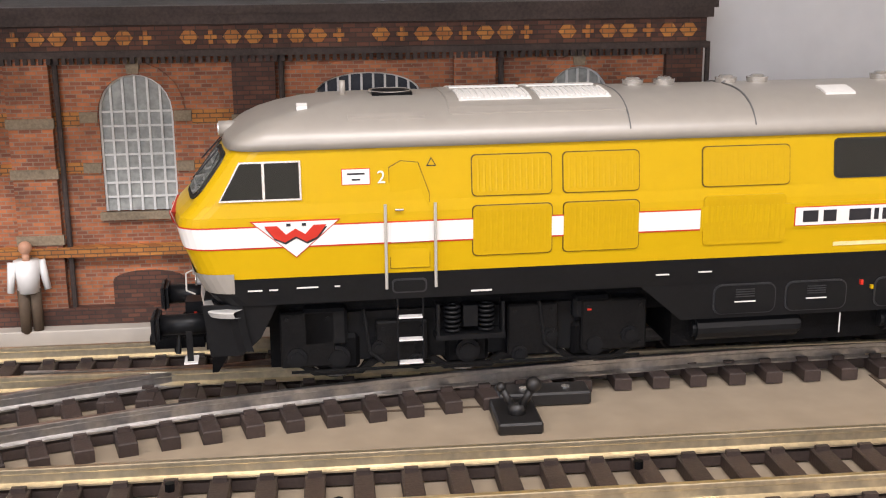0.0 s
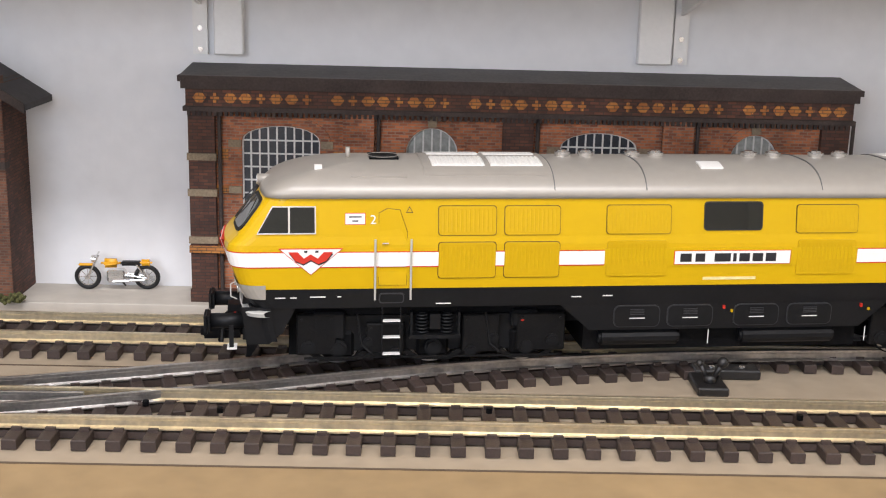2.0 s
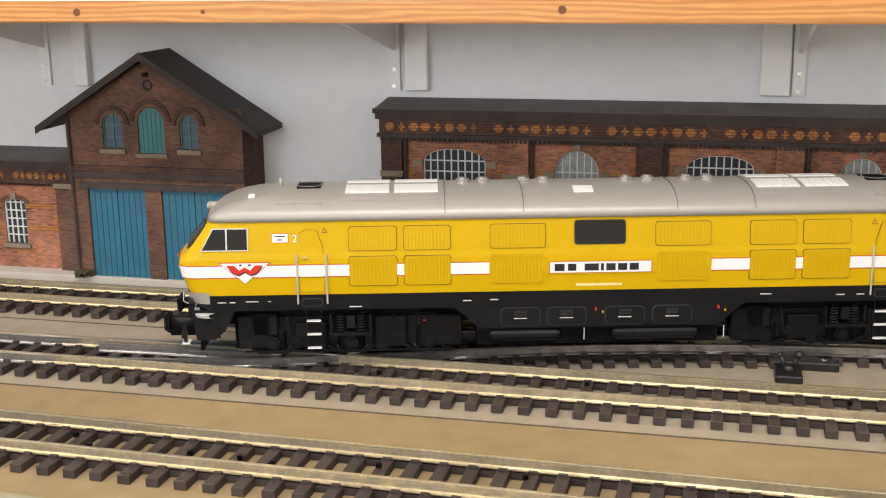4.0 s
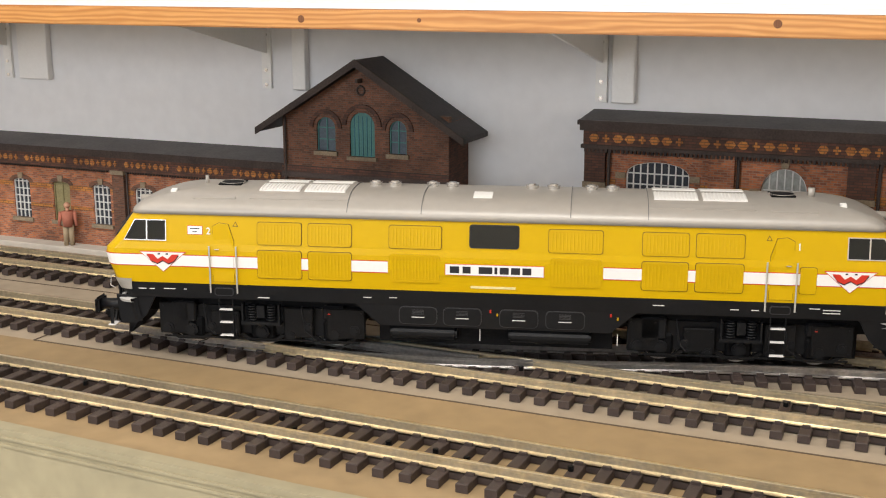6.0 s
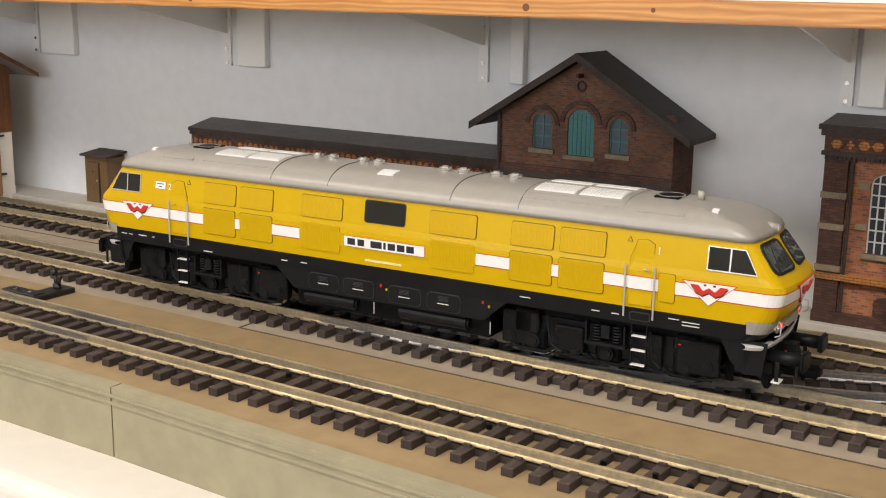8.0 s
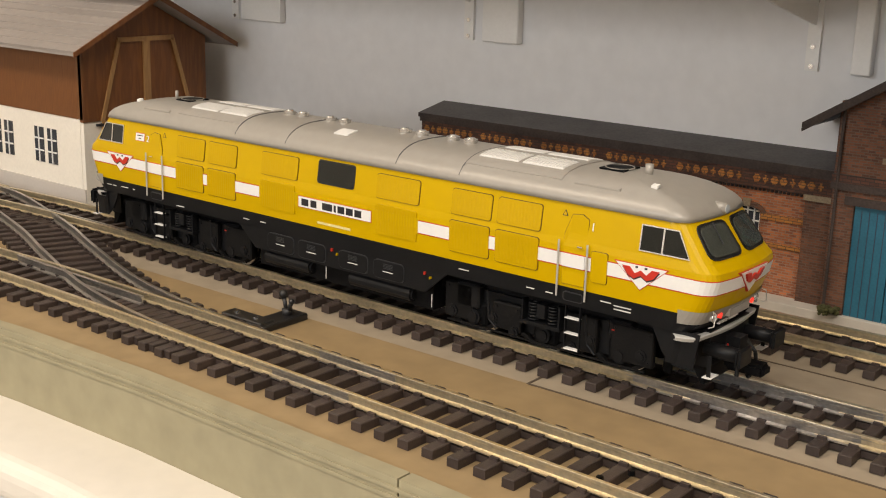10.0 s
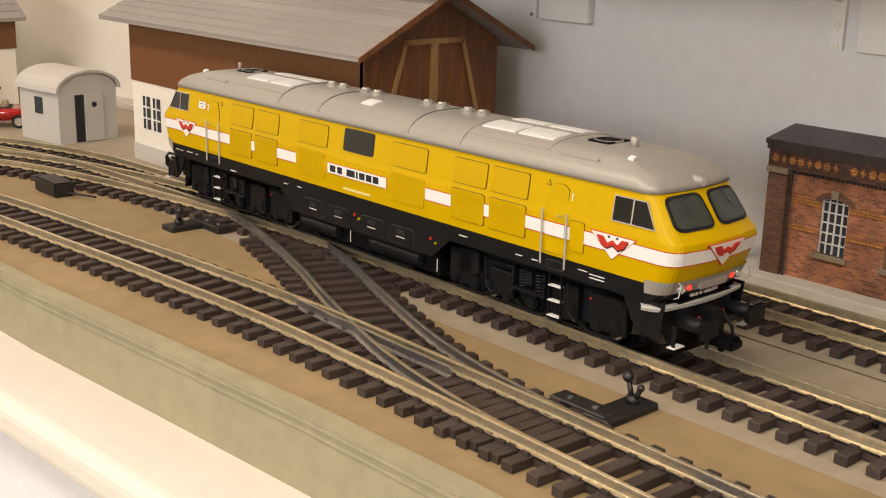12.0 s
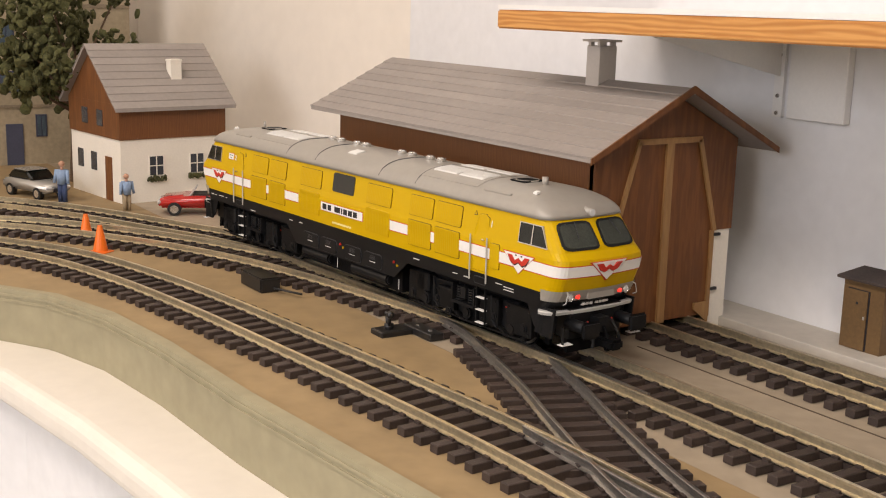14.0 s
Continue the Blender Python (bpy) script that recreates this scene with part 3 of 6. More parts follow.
def shell(levels, grow=0.0, cap=False):
    bm = bmesh.new()
    prev = None
    for z, lx, ly in levels:
        cur = [bm.verts.new((x, y, z)) for x, y in plan(lx, ly, grow=grow)]
        if prev:
            for k in range(len(cur)):
                bm.faces.new((prev[k], prev[(k + 1) % len(cur)], cur[(k + 1) % len(cur)], cur[k]))
        elif cap:
            bm.faces.new(cur[::-1])
        prev = cur
    if cap:
        bm.faces.new(prev)
    return bm


def between(z0, z1):
    lv = [(z0, *level_at(z0))] + [l for l in LEVELS if z0 + 1e-6 < l[0] < z1 - 1e-6] + [(z1, *level_at(z1))]
    return lv


def side_y(z):
    return level_at(z)[1]


def on_side(outline, depth, base=0.0, z_lean=True):
    """A flat piece on both long sides would follow the lean; this one is for the near side."""
    bm = bmesh.new()
    a = [bm.verts.new((x, -side_y(z) - base - depth, z)) for x, z in outline]
    b = [bm.verts.new((x, -side_y(z) - base + 0.001, z)) for x, z in outline]
    bm.faces.new(a)
    bm.faces.new(b[::-1])
    n = len(outline)
    for i in range(n):
        bm.faces.new((a[i], b[i], b[(i + 1) % n], a[(i + 1) % n]))
    return bm


def frame_on_side(outer, inner, depth):
    bm = bmesh.new()
    n = len(outer)
    rows = [[bm.verts.new((x, -side_y(z) - d, z)) for x, z in line] for line, d in ((outer, depth), (inner, depth), (inner, -0.0006), (outer, -0.0006))]
    for i in range(n):
        j = (i + 1) % n
        for k in range(4):
            a, b = rows[k], rows[(k + 1) % 4]
            bm.faces.new((a[i], a[j], b[j], b[i]))
    return bm


def grow_outline(pts, d):
    cx, cz = sum(p[0] for p in pts) / len(pts), sum(p[1] for p in pts) / len(pts)
    return [(x + (d if x > cx else -d), z + (d if z > cz else -d)) for x, z in pts]


loco = thing("model_locomotive", Matrix(), "yellow and silver model diesel locomotive with white stripe on track", "model locomotive")
body = part("body", shell(between(0.0603, 0.1205), cap=True), YELLOW, loco, "yellow lacquered body shell", smooth=False)
part("frame_band", shell(between(0.0470, 0.0602), 0.0002, cap=True), BLACK, loco, "satin black lower band")
part("stripe", shell(between(0.0757, 0.0852), 0.00035), WHITE, body, "white stripe around the body")
part("pinstripe", shell(between(0.0750, 0.0757), 0.0004), RED, body, "thin red line")
part("pinstripe", shell(between(0.0852, 0.0859), 0.0004), RED, body, "thin red line")
# roof: rings that close over the body
bm = bmesh.new()
prev = None
for i in range(9):
    a = radians(90 * i / 8)
    z = 0.1206 + 0.0205 * math.sin(a)
    lx, ly = 0.3225 - 0.075 * (1 - math.cos(a)) ** 0.95, 0.0018 + 0.0450 * math.cos(a) ** 0.75
    cur = [bm.verts.new((x, y, z)) for x, y in plan(lx, max(ly, 0.0005), 0.014 * max(math.cos(a), 0.15), 0.006)]
    if prev:
        for k in range(len(cur)):
            bm.faces.new((prev[k], prev[(k + 1) % len(cur)], cur[(k + 1) % len(cur)], cur[k]))
    else:
        bm.faces.new(cur[::-1])
    prev = cur
bm.faces.new(prev)
roof = part("roof", bm, SILVER, loco, "silver painted rounded roof", smooth=True)


def roof_z(y):
    c = max(0.0, min(1.0, (abs(y) - 0.0018) / 0.0450)) ** (1 / 0.75)
    return 0.1206 + 0.0205 * math.sqrt(max(0, 1 - c * c))


def on_roof(x0, x1, y0, y1, lift, n=6):
    bm = bmesh.new()
    top, low = [], []
    for i in range(n + 1):
        y = y0 + (y1 - y0) * i / n
        top.append([bm.verts.new((x, y, roof_z(y) + lift)) for x in (x0, x1)])
        low.append([bm.verts.new((x, y, roof_z(y) - 0.001)) for x in (x0, x1)])
    for i in range(n):
        bm.faces.new((top[i][0], top[i][1], top[i + 1][1], top[i + 1][0]))
        for k in (0, 1):
            bm.faces.new((top[i][k], top[i + 1][k], low[i + 1][k], low[i][k]))
    for i in (0, n):
        bm.faces.new((top[i][0], top[i][1], low[i][1], low[i][0]))
    return bm


for s in (-1, 1):
    part("roof_panel", on_roof(min(s * 0.213, s * 0.126), max(s * 0.213, s * 0.126), -0.038, 0.038, 0.0005, 16), SILVER, roof)
    for x0 in (0.131, 0.171):
        for y0, y1 in ((-0.027, -0.006), (0.006, 0.027)):
            lo = part("louvre", on_roof(min(s * x0, s * (x0 + 0.036)), max(s * x0, s * (x0 + 0.036)), y0, y1, 0.0012), LOUVRE, roof, "white slatted roof louvre")
            for i in range(12):
                x = s * (x0 + 0.0015 + i * 0.003)
                part("slat", on_roof(x - 0.0006, x + 0.0006, y0 + 0.001, y1 - 0.001, 0.0018, 4), LOUVRE, lo) if y0 < 0 else None
    part("grab_strip", on_roof(min(s * 0.262, s * 0.225), max(s * 0.262, s * 0.225), -0.0395, -0.0375, 0.0012, 2), SILVER, roof)
    # shade of the exhaust recess, put on as a raised black patch
    part("exhaust", on_roof(s * 0.238 - 0.010, s * 0.238 + 0.010, -0.012, 0.012, 0.0012), BLACK_DULL, roof, "black patch for the shaded exhaust recess")
    bm = bmesh.new()
    ring(bm, (s * 0.238, 0, 0.1418), (0, 0, 1), 0.0105, 0.0007)
    part("exhaust_rim", bm, SILVER, roof, smooth=True)
    part("vent_pipe", tubes(((s * 0.262, 0.0, 0.139), (s * 0.262, 0.0, 0.1475), 0.003 if s > 0 else 0.0016), n=14), SILVER, roof, smooth=True)
    part("lifting_plate", on_roof(s * 0.283 - 0.0025, s * 0.283 + 0.0025, -0.030, -0.026, 0.001, 2), LOUVRE, roof)
    part("top_lamp", tubes(((s * 0.310, 0, 0.126), (s * 0.3235, 0, 0.125), 0.0032, 14, 0.0040)), SILVER, roof, "silver top headlamp housing", smooth=True)
    part("top_lamp_lens", tubes(((s * 0.3235, 0, 0.125), (s * 0.3242, 0, 0.125), 0.0031, 14)), LENS, roof, "clear lamp lens")
for x in (-0.126, -0.0625, 0.0625, 0.126):
    part("roof_joint", on_roof(x - 0.0003, x + 0.0003, -0.0455, 0.0455, 0.0007, 20), SILVER_DARK, roof)
for x in (-0.110, -0.093, -0.059, -0.0417, 0.028, 0.0465, 0.079, 0.097):
    bm = bmesh.new()
    tube(bm, (x, 0.006, 0.1395), (x, 0.006, 0.1440), 0.0050, 16, 0.0058)
    tube(bm, (x, 0.006, 0.1440), (x, 0.006, 0.1452), 0.0040, 16, 0.0030)
    part("roof_fan_cap", bm, CHROME, roof, "bright round fan cap")
part("roof_hatch", on_roof(-0.020, -0.004, -0.030, -0.018, 0.0010, 4), LOUVRE, roof, "small white roof hatch")
bm = bmesh.new()
for s in (-1, 1):
    box(bm, -0.212, s * 0.0405 - 0.0006, 0.128, 0.212, s * 0.0405 + 0.0006, 0.1292)
part("rain_strip", bm, SILVER, roof)




PANELS = [(-0.2040, -0.1655), (-0.1595, -0.1220)]
cover = part("name_field", on_side([(-0.0905, 0.0742), (0.0905, 0.0742), (0.0905, 0.0868), (-0.0905, 0.0868)], 0.0006), YELLOW, loco)
far_cover = part("name_field", on_side([(-0.0905, 0.0742), (0.0905, 0.0742), (0.0905, 0.0868), (-0.0905, 0.0868)], 0.0006), YELLOW, loco, at=pose(0, 0, 0, 0, 0, 180))


def louvre_panel(x0, x1, z0, z1, outlined=True, depth=0.0010):
    o = rounded(x0, z0, x1, z1, 0.0022)
    if outlined:
        part("panel_gap", on_side(grow_outline(o, 0.00045), depth - 0.0005), PANEL_LINE, loco)
    p = part("louvre_panel", on_side(o, depth), YELLOW_RIB, loco, "ribbed yellow louvre panel")
    bm = bmesh.new()
    n = max(6, int((x1 - x0) / 0.0030))
    for i in range(n):
        x = x0 + 0.003 + (x1 - x0 - 0.006) * i / (n - 1)
        y0, y1 = -side_y(z0 + 0.002) - depth, -side_y(z1 - 0.002) - depth
        v = [bm.verts.new(c) for c in ((x - 0.0008, y0, z0 + 0.002), (x + 0.0008, y0, z0 + 0.002), (x + 0.0008, y1, z1 - 0.002), (x - 0.0008, y1, z1 - 0.002), (x, y0 - 0.00013, z0 + 0.0022), (x, y1 - 0.00013, z1 - 0.0022))]
        for f in ((0, 4, 5, 3), (1, 2, 5, 4), (0, 1, 4), (3, 5, 2)):
            bm.faces.new([v[k] for k in f])
    part("ribs", bm, YELLOW_RIB, p)


for s in (-1, 1):
    for a, b in PANELS:
        x0, x1 = sorted((s * a * -1, s * b * -1))
        louvre_panel(x0, x1, 0.0965, 0.1155)
        louvre_panel(x0, x1, 0.0675, 0.0915)
    x0, x1 = sorted((s * 0.0895, s * 0.0450))
    louvre_panel(x0, x1, 0.0968, 0.1158)
    x0, x1 = sorted((s * 0.0890, s * 0.0465))
    louvre_panel(x0, x1, 0.0675, 0.0920, False, 0.0009)
    # cab side window
    w = [(s * 0.3235, 0.0975), (s * 0.2850, 0.0975), (s * 0.2850, 0.1158), (s * 0.3135, 0.1158)]
    cx, cz = s * 0.303, 0.1066
    inner = [(cx + (x - cx) * 0.95, cz + (z - cz) * 0.91) for x, z in w]
    win = part("cab_window", on_side(inner, 0.0004), GLASS, loco, "dark cab side window")
    part("window_frame", frame_on_side(w, inner, 0.0009), CHROME, win, "silver window frame")
    part("window_bar", on_side([(s * 0.3025 - 0.0006, 0.0978), (s * 0.3025 + 0.0006, 0.0978), (s * 0.3025 + 0.0006, 0.1155), (s * 0.3025 - 0.0006, 0.1155)], 0.0010), CHROME, win)
    # door with slanted head
    d = [(-0.2438, 0.0628), (-0.2252, 0.0628), (-0.2250, 0.0985), (-0.2300, 0.1130), (-0.2380, 0.1140), (-0.2436, 0.1110)]
    d = [(x * -s, z) for x, z in d] if s > 0 else d
    part("door_gap", on_side(grow_outline(d, 0.0003), 0.0005), PANEL_LINE, loco)
    door = part("cab_door", on_side(d, 0.0008), YELLOW, loco, "yellow cab door")
    part("door_stripe", on_side([(min(s * 0.2253, s * 0.2436), 0.0757), (max(s * 0.2253, s * 0.2436), 0.0757), (max(s * 0.2253, s * 0.2436), 0.0852), (min(s * 0.2253, s * 0.2436), 0.0852)], 0.0011), WHITE, door)
    part("door_handle", tubes(((s * 0.2415, -0.0510, 0.0915), (s * 0.2375, -0.0510, 0.0915), 0.0006)), CHROME, door, "small chrome handle")
    for x in (0.2462, 0.2224):
        part("handrail", tubes(((s * x, -0.0516, 0.0530), (s * x, -0.0516, 0.0945), 0.00075)), RAIL_GREY, loco, "thin pale grey handrail")
    x0, x1 = sorted((s * 0.2435, s * 0.2265))
    part("step_recess_rim", on_side(rounded(x0, 0.0500, x1, 0.0572, 0.0022), 0.0006), BLACK_EDGE, loco)
    part("step_recess", on_side(rounded(x0 + 0.0008, 0.0508, x1 - 0.0008, 0.0564, 0.0018), 0.0008), BLACK, loco, "rounded black recess under the cab door")
    # warning triangle and cab number
    part("warning_sign", on_side([(s * 0.2235 - 0.0024, 0.1112), (s * 0.2235 + 0.0024, 0.1112), (s * 0.2235, 0.1155)], 0.0004), INK, loco, "small black outlined warning triangle")
    part("warning_sign_field", on_side([(s * 0.2235 - 0.0017, 0.1117), (s * 0.2235 + 0.0017, 0.1117), (s * 0.2235, 0.1146)], 0.0005), YELLOW, loco)
    # triangular company badge, plain shapes
    c = s * 0.2885
    part("badge_rim", on_side([(c - 0.0212, 0.0882), (c, 0.0700), (c + 0.0212, 0.0882)], 0.0006), RED, loco, "red edge of the badge")
    part("badge", on_side([(c - 0.0198, 0.0876), (c, 0.0706), (c + 0.0198, 0.0876)], 0.0008), WHITE, loco, "white triangular badge")
    zig = [(-0.0145, 0.0858), (-0.0100, 0.0800), (-0.0050, 0.0778), (0, 0.0806), (0.0050, 0.0778), (0.0100, 0.0800), (0.0145, 0.0858), (0.0085, 0.0858), (0.0045, 0.0815), (0, 0.0843), (-0.0045, 0.0815), (-0.0085, 0.0858)]
    part("badge_shadow", on_side([(c + x + 0.0003, z - 0.0010) for x, z in zig], 0.0009), INK, loco)
    part("badge_mark", on_side([(c + x, z) for x, z in zig], 0.0010), RED, loco, "red zigzag mark")
    for u in (-0.0042, 0.0030):
        part("badge_bar", on_side([(c + u, 0.0855), (c + u + 0.0020, 0.0855), (c + u + 0.0020, 0.0868), (c + u, 0.0868)], 0.0010), INK, loco)

part("small_hatch_gap", on_side(grow_outline(rounded(0.2490, 0.0685, 0.2620, 0.0905, 0.0018), 0.0003), 0.0006), PANEL_LINE, loco)
part("small_hatch", on_side(rounded(0.2490, 0.0685, 0.2620, 0.0905, 0.0018), 0.0010), YELLOW, loco)
part("sign_rim", on_side([(-0.2662, 0.1035), (-0.2526, 0.1035), (-0.2526, 0.1112), (-0.2662, 0.1112)], 0.0004), RED, loco)
part("sign", on_side([(-0.2658, 0.1039), (-0.2530, 0.1039), (-0.2530, 0.1108), (-0.2658, 0.1108)], 0.0006), WHITE, loco, "small white notice plate")
for z, u in ((0.1087, 0.0042), (0.1060, 0.0020)):
    part("sign_bar", on_side([(-0.2594 - u, z - 0.0004), (-0.2594 + u, z - 0.0004), (-0.2594 + u, z + 0.0004), (-0.2594 - u, z + 0.0004)], 0.0008), INK, loco)
# middle engine-room window
w = rounded(-0.0208, 0.0992, 0.0198, 0.1176, 0.0025)
part("window_rim", on_side(grow_outline(w, 0.0007), 0.0006), INK, loco, "black rubber window rim")
part("middle_window", on_side(w, 0.0008), GLASS, loco, "dark middle window")
# name plate, its lettering as plain bars
part("name_plate_rim", on_side([(-0.0418, 0.0752), (0.0418, 0.0752), (0.0418, 0.0850), (-0.0418, 0.0850)], 0.0008), RED, loco)
part("name_plate", on_side([(-0.0413, 0.0756), (0.0413, 0.0756), (0.0413, 0.0846), (-0.0413, 0.0846)], 0.0010), WHITE, loco, "long white name plate with black bars")
x = -0.0375
for wd, gap in ((0.0080, 0.0028), (0.0068, 0.0068), (0.0115, 0.0018), (0.0024, 0.0020), (0.0075, 0.0020), (0.0075, 0.0020), (0.0075, 0.0)):
    part("name_bar", on_side([(x, 0.0772), (x + wd, 0.0772), (x + wd, 0.0830), (x, 0.0830)], 0.0012), INK, loco)
    x += wd + gap
part("side_number_bar", on_side([(-0.020, 0.0640), (0.018, 0.0640), (0.018, 0.0660), (-0.020, 0.0660)], 0.0003), CREAM_INK, loco, "pale bar of small lettering")


def letters(text, size, x, y, z, mat, parent, turn=(90, 0, 0)):
    cu = bpy.data.curves.new("number", "FONT")
    cu.body, cu.size, cu.extrude, cu.align_x = text, size, 0.0002, "CENTER"
    tmp = bpy.data.objects.new("number", cu)
    me = bpy.data.meshes.new_from_object(tmp)
    bpy.data.objects.remove(tmp)
    me.materials.append(mat)
    ob = new("number", me)
    ob.parent = parent
    ob.matrix_basis = pose(x, y, z, *turn)
    return ob


letters("2", 0.0085, -0.2475, -0.0478, 0.1040, WHITE, loco, (83, 0, 0))
letters("1", 0.0085, 0.2475, -0.0478, 0.1040, WHITE, loco, (83, 0, 0))
# small white stencil marks on the black band
for x0, x1, z in ((-0.312, -0.304, 0.0545), (-0.302, -0.297, 0.0545), (-0.289, -0.277, 0.0550), (-0.271, -0.268, 0.0550), (-0.205, -0.193, 0.0495), (-0.112, -0.104, 0.0530), (-0.090, -0.082, 0.0535), (0.132, 0.143, 0.0545), (0.195, 0.203, 0.053), (0.212, 0.219, 0.053), (0.258, 0.268, 0.0560), (0.269, 0.285, 0.0550), (0.269, 0.285, 0.0525)):
    part("stencil_bar", boxes((x0, -0.0499, z - 0.0003, x1 - (x1 - x0) * 0.15, -0.0480, z + 0.0003)), LOUVRE, loco)
# nose: bumper band, lamps, windscreens, buffers at both ends
for s in (-1, 1):
    end = pose(0, 0, 0, 0, 0, 0 if s > 0 else 180)

    def nose(name, bm, mat, label="", smooth=False, parent=loco):
        return part(name, bm, mat, parent, label, smooth, at=end)

    def front_x(z, y):
        lx, ly = level_at(z)
        return lx - 0.006 * (y / ly) ** 2

    def front_piece(outline, depth):
        bm = bmesh.new()
        a = [bm.verts.new((front_x(z, y) + depth, y, z + depth * 0.4)) for y, z in outline]
        b = [bm.verts.new((front_x(z, y) - 0.002, y, z)) for y, z in outline]
        n = len(outline)
        bm.faces.new(a)
        for i in range(n):
            bm.faces.new((a[i], b[i], b[(i + 1) % n], a[(i + 1) % n]))
        return bm

    def soft_corners(pts, f):
        out = []
        for i, c in enumerate(pts):
            a, b = pts[i - 1], pts[(i + 1) % len(pts)]
            for u in (0.0, 0.33, 0.67, 1.0):
                v = 1 - u
                out.append(tuple(c[j] + (a[j] - c[j]) * f * v * v + (b[j] - c[j]) * f * u * u for j in (0, 1)))
        return out

    for k in (-1, 1):
        w = [(k * 0.0022, 0.0968), (k * 0.0412, 0.0968), (k * 0.0378, 0.1184), (k * 0.0034, 0.1190)]
        w = soft_corners(w, 0.22)
        cy, cz = k * 0.021, 0.108
        screen = nose("windscreen", front_piece(w, 0.0006), RUBBER, "black rubber windscreen seal")
        nose("windscreen_glass", front_piece([(cy + (y - cy) * 0.87, cz + (z - cz) * 0.83) for y, z in w], 0.0009), GLASS_PALE, "grey-green windscreen with the interior's light in its colour", parent=loco)
        nose("wiper", tubes(((front_x(0.118, k * 0.02) + 0.0012, k * 0.020, 0.1185), (front_x(0.106, k * 0.02) + 0.0030, k * 0.024, 0.1065), 0.0004)), INK)
        nose("tail_lamp", tubes(((0.332, k * 0.0245, 0.0572), (0.3378, k * 0.0245, 0.0572), 0.0020, 12)), TAIL if s > 0 else LENS, "glowing red tail lamp" if s > 0 else "clear lamp", True)
        bm = bmesh.new()
        ring(bm, (0.3368, k * 0.0325, 0.0572), (1, 0, 0), 0.0031, 0.0005, 16, 6)
        nose("lamp_rim", bm, CHROME, "bright lamp rim", True)
        nose("head_lamp", tubes(((0.330, k * 0.0325, 0.0572), (0.3368, k * 0.0325, 0.0572), 0.0030, 12)), LENS, "clear headlamp", True)
        bm = bmesh.new()
        tube(bm, (0.330, k * 0.0275, 0.0330), (0.356, k * 0.0275, 0.0330), 0.0052, 14)
        buf = nose("buffer", bm, BLACK, "black buffer", True)
        nose("buffer_plate", soft_box(0.3555, k * 0.0275 - 0.0105, 0.0255, 0.3595, k * 0.0275 + 0.0105, 0.0405, 0.003, 3), BLACK)
        nose("step", boxes((0.3375, k * 0.040 - 0.006, 0.0184, 0.344, k * 0.040 + 0.006, 0.0190)), WHITE, "white-edged step")
        nose("step_side", boxes((0.3395, k * 0.043 - 0.0005, 0.0190, 0.3425, k * 0.043, 0.034)), BLACK)
        nose("skirt", prisms(k * 0.047, k * 0.0455, [(0.298, 0.0475), (0.334, 0.0475), (0.331, 0.022), (0.316, 0.022), (0.307, 0.030)]), BLACK)
        bm = bmesh.new()
        tube(bm, (0.337, k * 0.041, 0.052), (0.341, k * 0.0415, 0.054), 0.0004)
        tube(bm, (0.341, k * 0.0415, 0.054), (0.341, k * 0.0395, 0.062), 0.0004)
        tube(bm, (0.341, k * 0.0395, 0.062), (0.338, k * 0.038, 0.063), 0.0004)
        nose("grab_handle", bm, RAIL_GREY)
    # silver band round the nose corner and lip under it
    lv = between(0.0535, 0.0632)
    bm = bmesh.new()
    prev = None
    for z, lx, ly in lv:
        pts = [p for p in plan(lx, ly, grow=0.0008)]
        pts = [p for p in pts if p[0] > 0.30]
        pts.sort(key=lambda p: p[1] if p[0] > 0.30 else 0)
        pts = [(0.318, -ly - 0.0008)] + sorted(pts, key=lambda p: math.atan2(p[1], p[0] - 0.30)) + [(0.318, ly + 0.0008)]
        cur = [bm.verts.new((x, y, z)) for x, y in pts]
        if prev:
            for k in range(len(cur) - 1):
                bm.faces.new((prev[k], prev[k + 1], cur[k + 1], cur[k]))
        prev = cur
    nose("nose_band", bm, SILVER, "silver band round the nose")
    bm = bmesh.new()
    prev = None
    for z, g in ((0.0415, 0.0006), (0.0420, 0.0034), (0.0446, 0.0042), (0.0452, 0.0036), (0.0454, 0.0)):
        lx, ly = level_at(0.050)
        pts = sorted([p for p in plan(lx, ly, grow=g) if p[0] > 0.305], key=lambda p: math.atan2(p[1], p[0] - 0.30))
        cur = [bm.verts.new((x, y, z)) for x, y in pts]
        if prev:
            for k in range(len(cur) - 1):
                bm.faces.new((prev[k], prev[k + 1], cur[k + 1], cur[k]))
        prev = cur
    nose("nose_lip", bm, LIP_SILVER, "bright curved bumper lip")
    # black apron that wraps each corner under the lip
    for k in (-1, 1):
        lx, ly = level_at(0.050)
        rim = sorted([p for p in plan(lx, ly) if p[0] > 0.305 and k * p[1] > 0.034], key=lambda p: math.atan2(p[1], p[0] - 0.30))
        bm = bmesh.new()
        rows = [[bm.verts.new((x - inset, y, z)) for x, y in rim] for z, inset in ((0.0470, 0.0003), (0.0330, 0.0022), (0.0240, 0.0045))]
        for low, high in zip(rows[1:], rows):
            for i in range(len(rim) - 1):
                bm.faces.new((low[i], low[i + 1], high[i + 1], high[i]))
        nose("corner_apron", bm, BLACK, "black sheet apron round the nose corner")
    for y in (-0.0128, -0.0084, -0.0040, 0.0022, 0.0064, 0.0106, 0.0146):
        nose("number_bar", boxes((0.330, y - 0.0015, 0.0472, front_x(0.049, y) + 0.0006, y + 0.0015, 0.0523)), WHITE, "white bar of the running number")
    nose("grille", boxes((0.335, -0.0150, 0.0545, 0.3398, 0.0150, 0.0598)), SILVER, "silver nose grille")
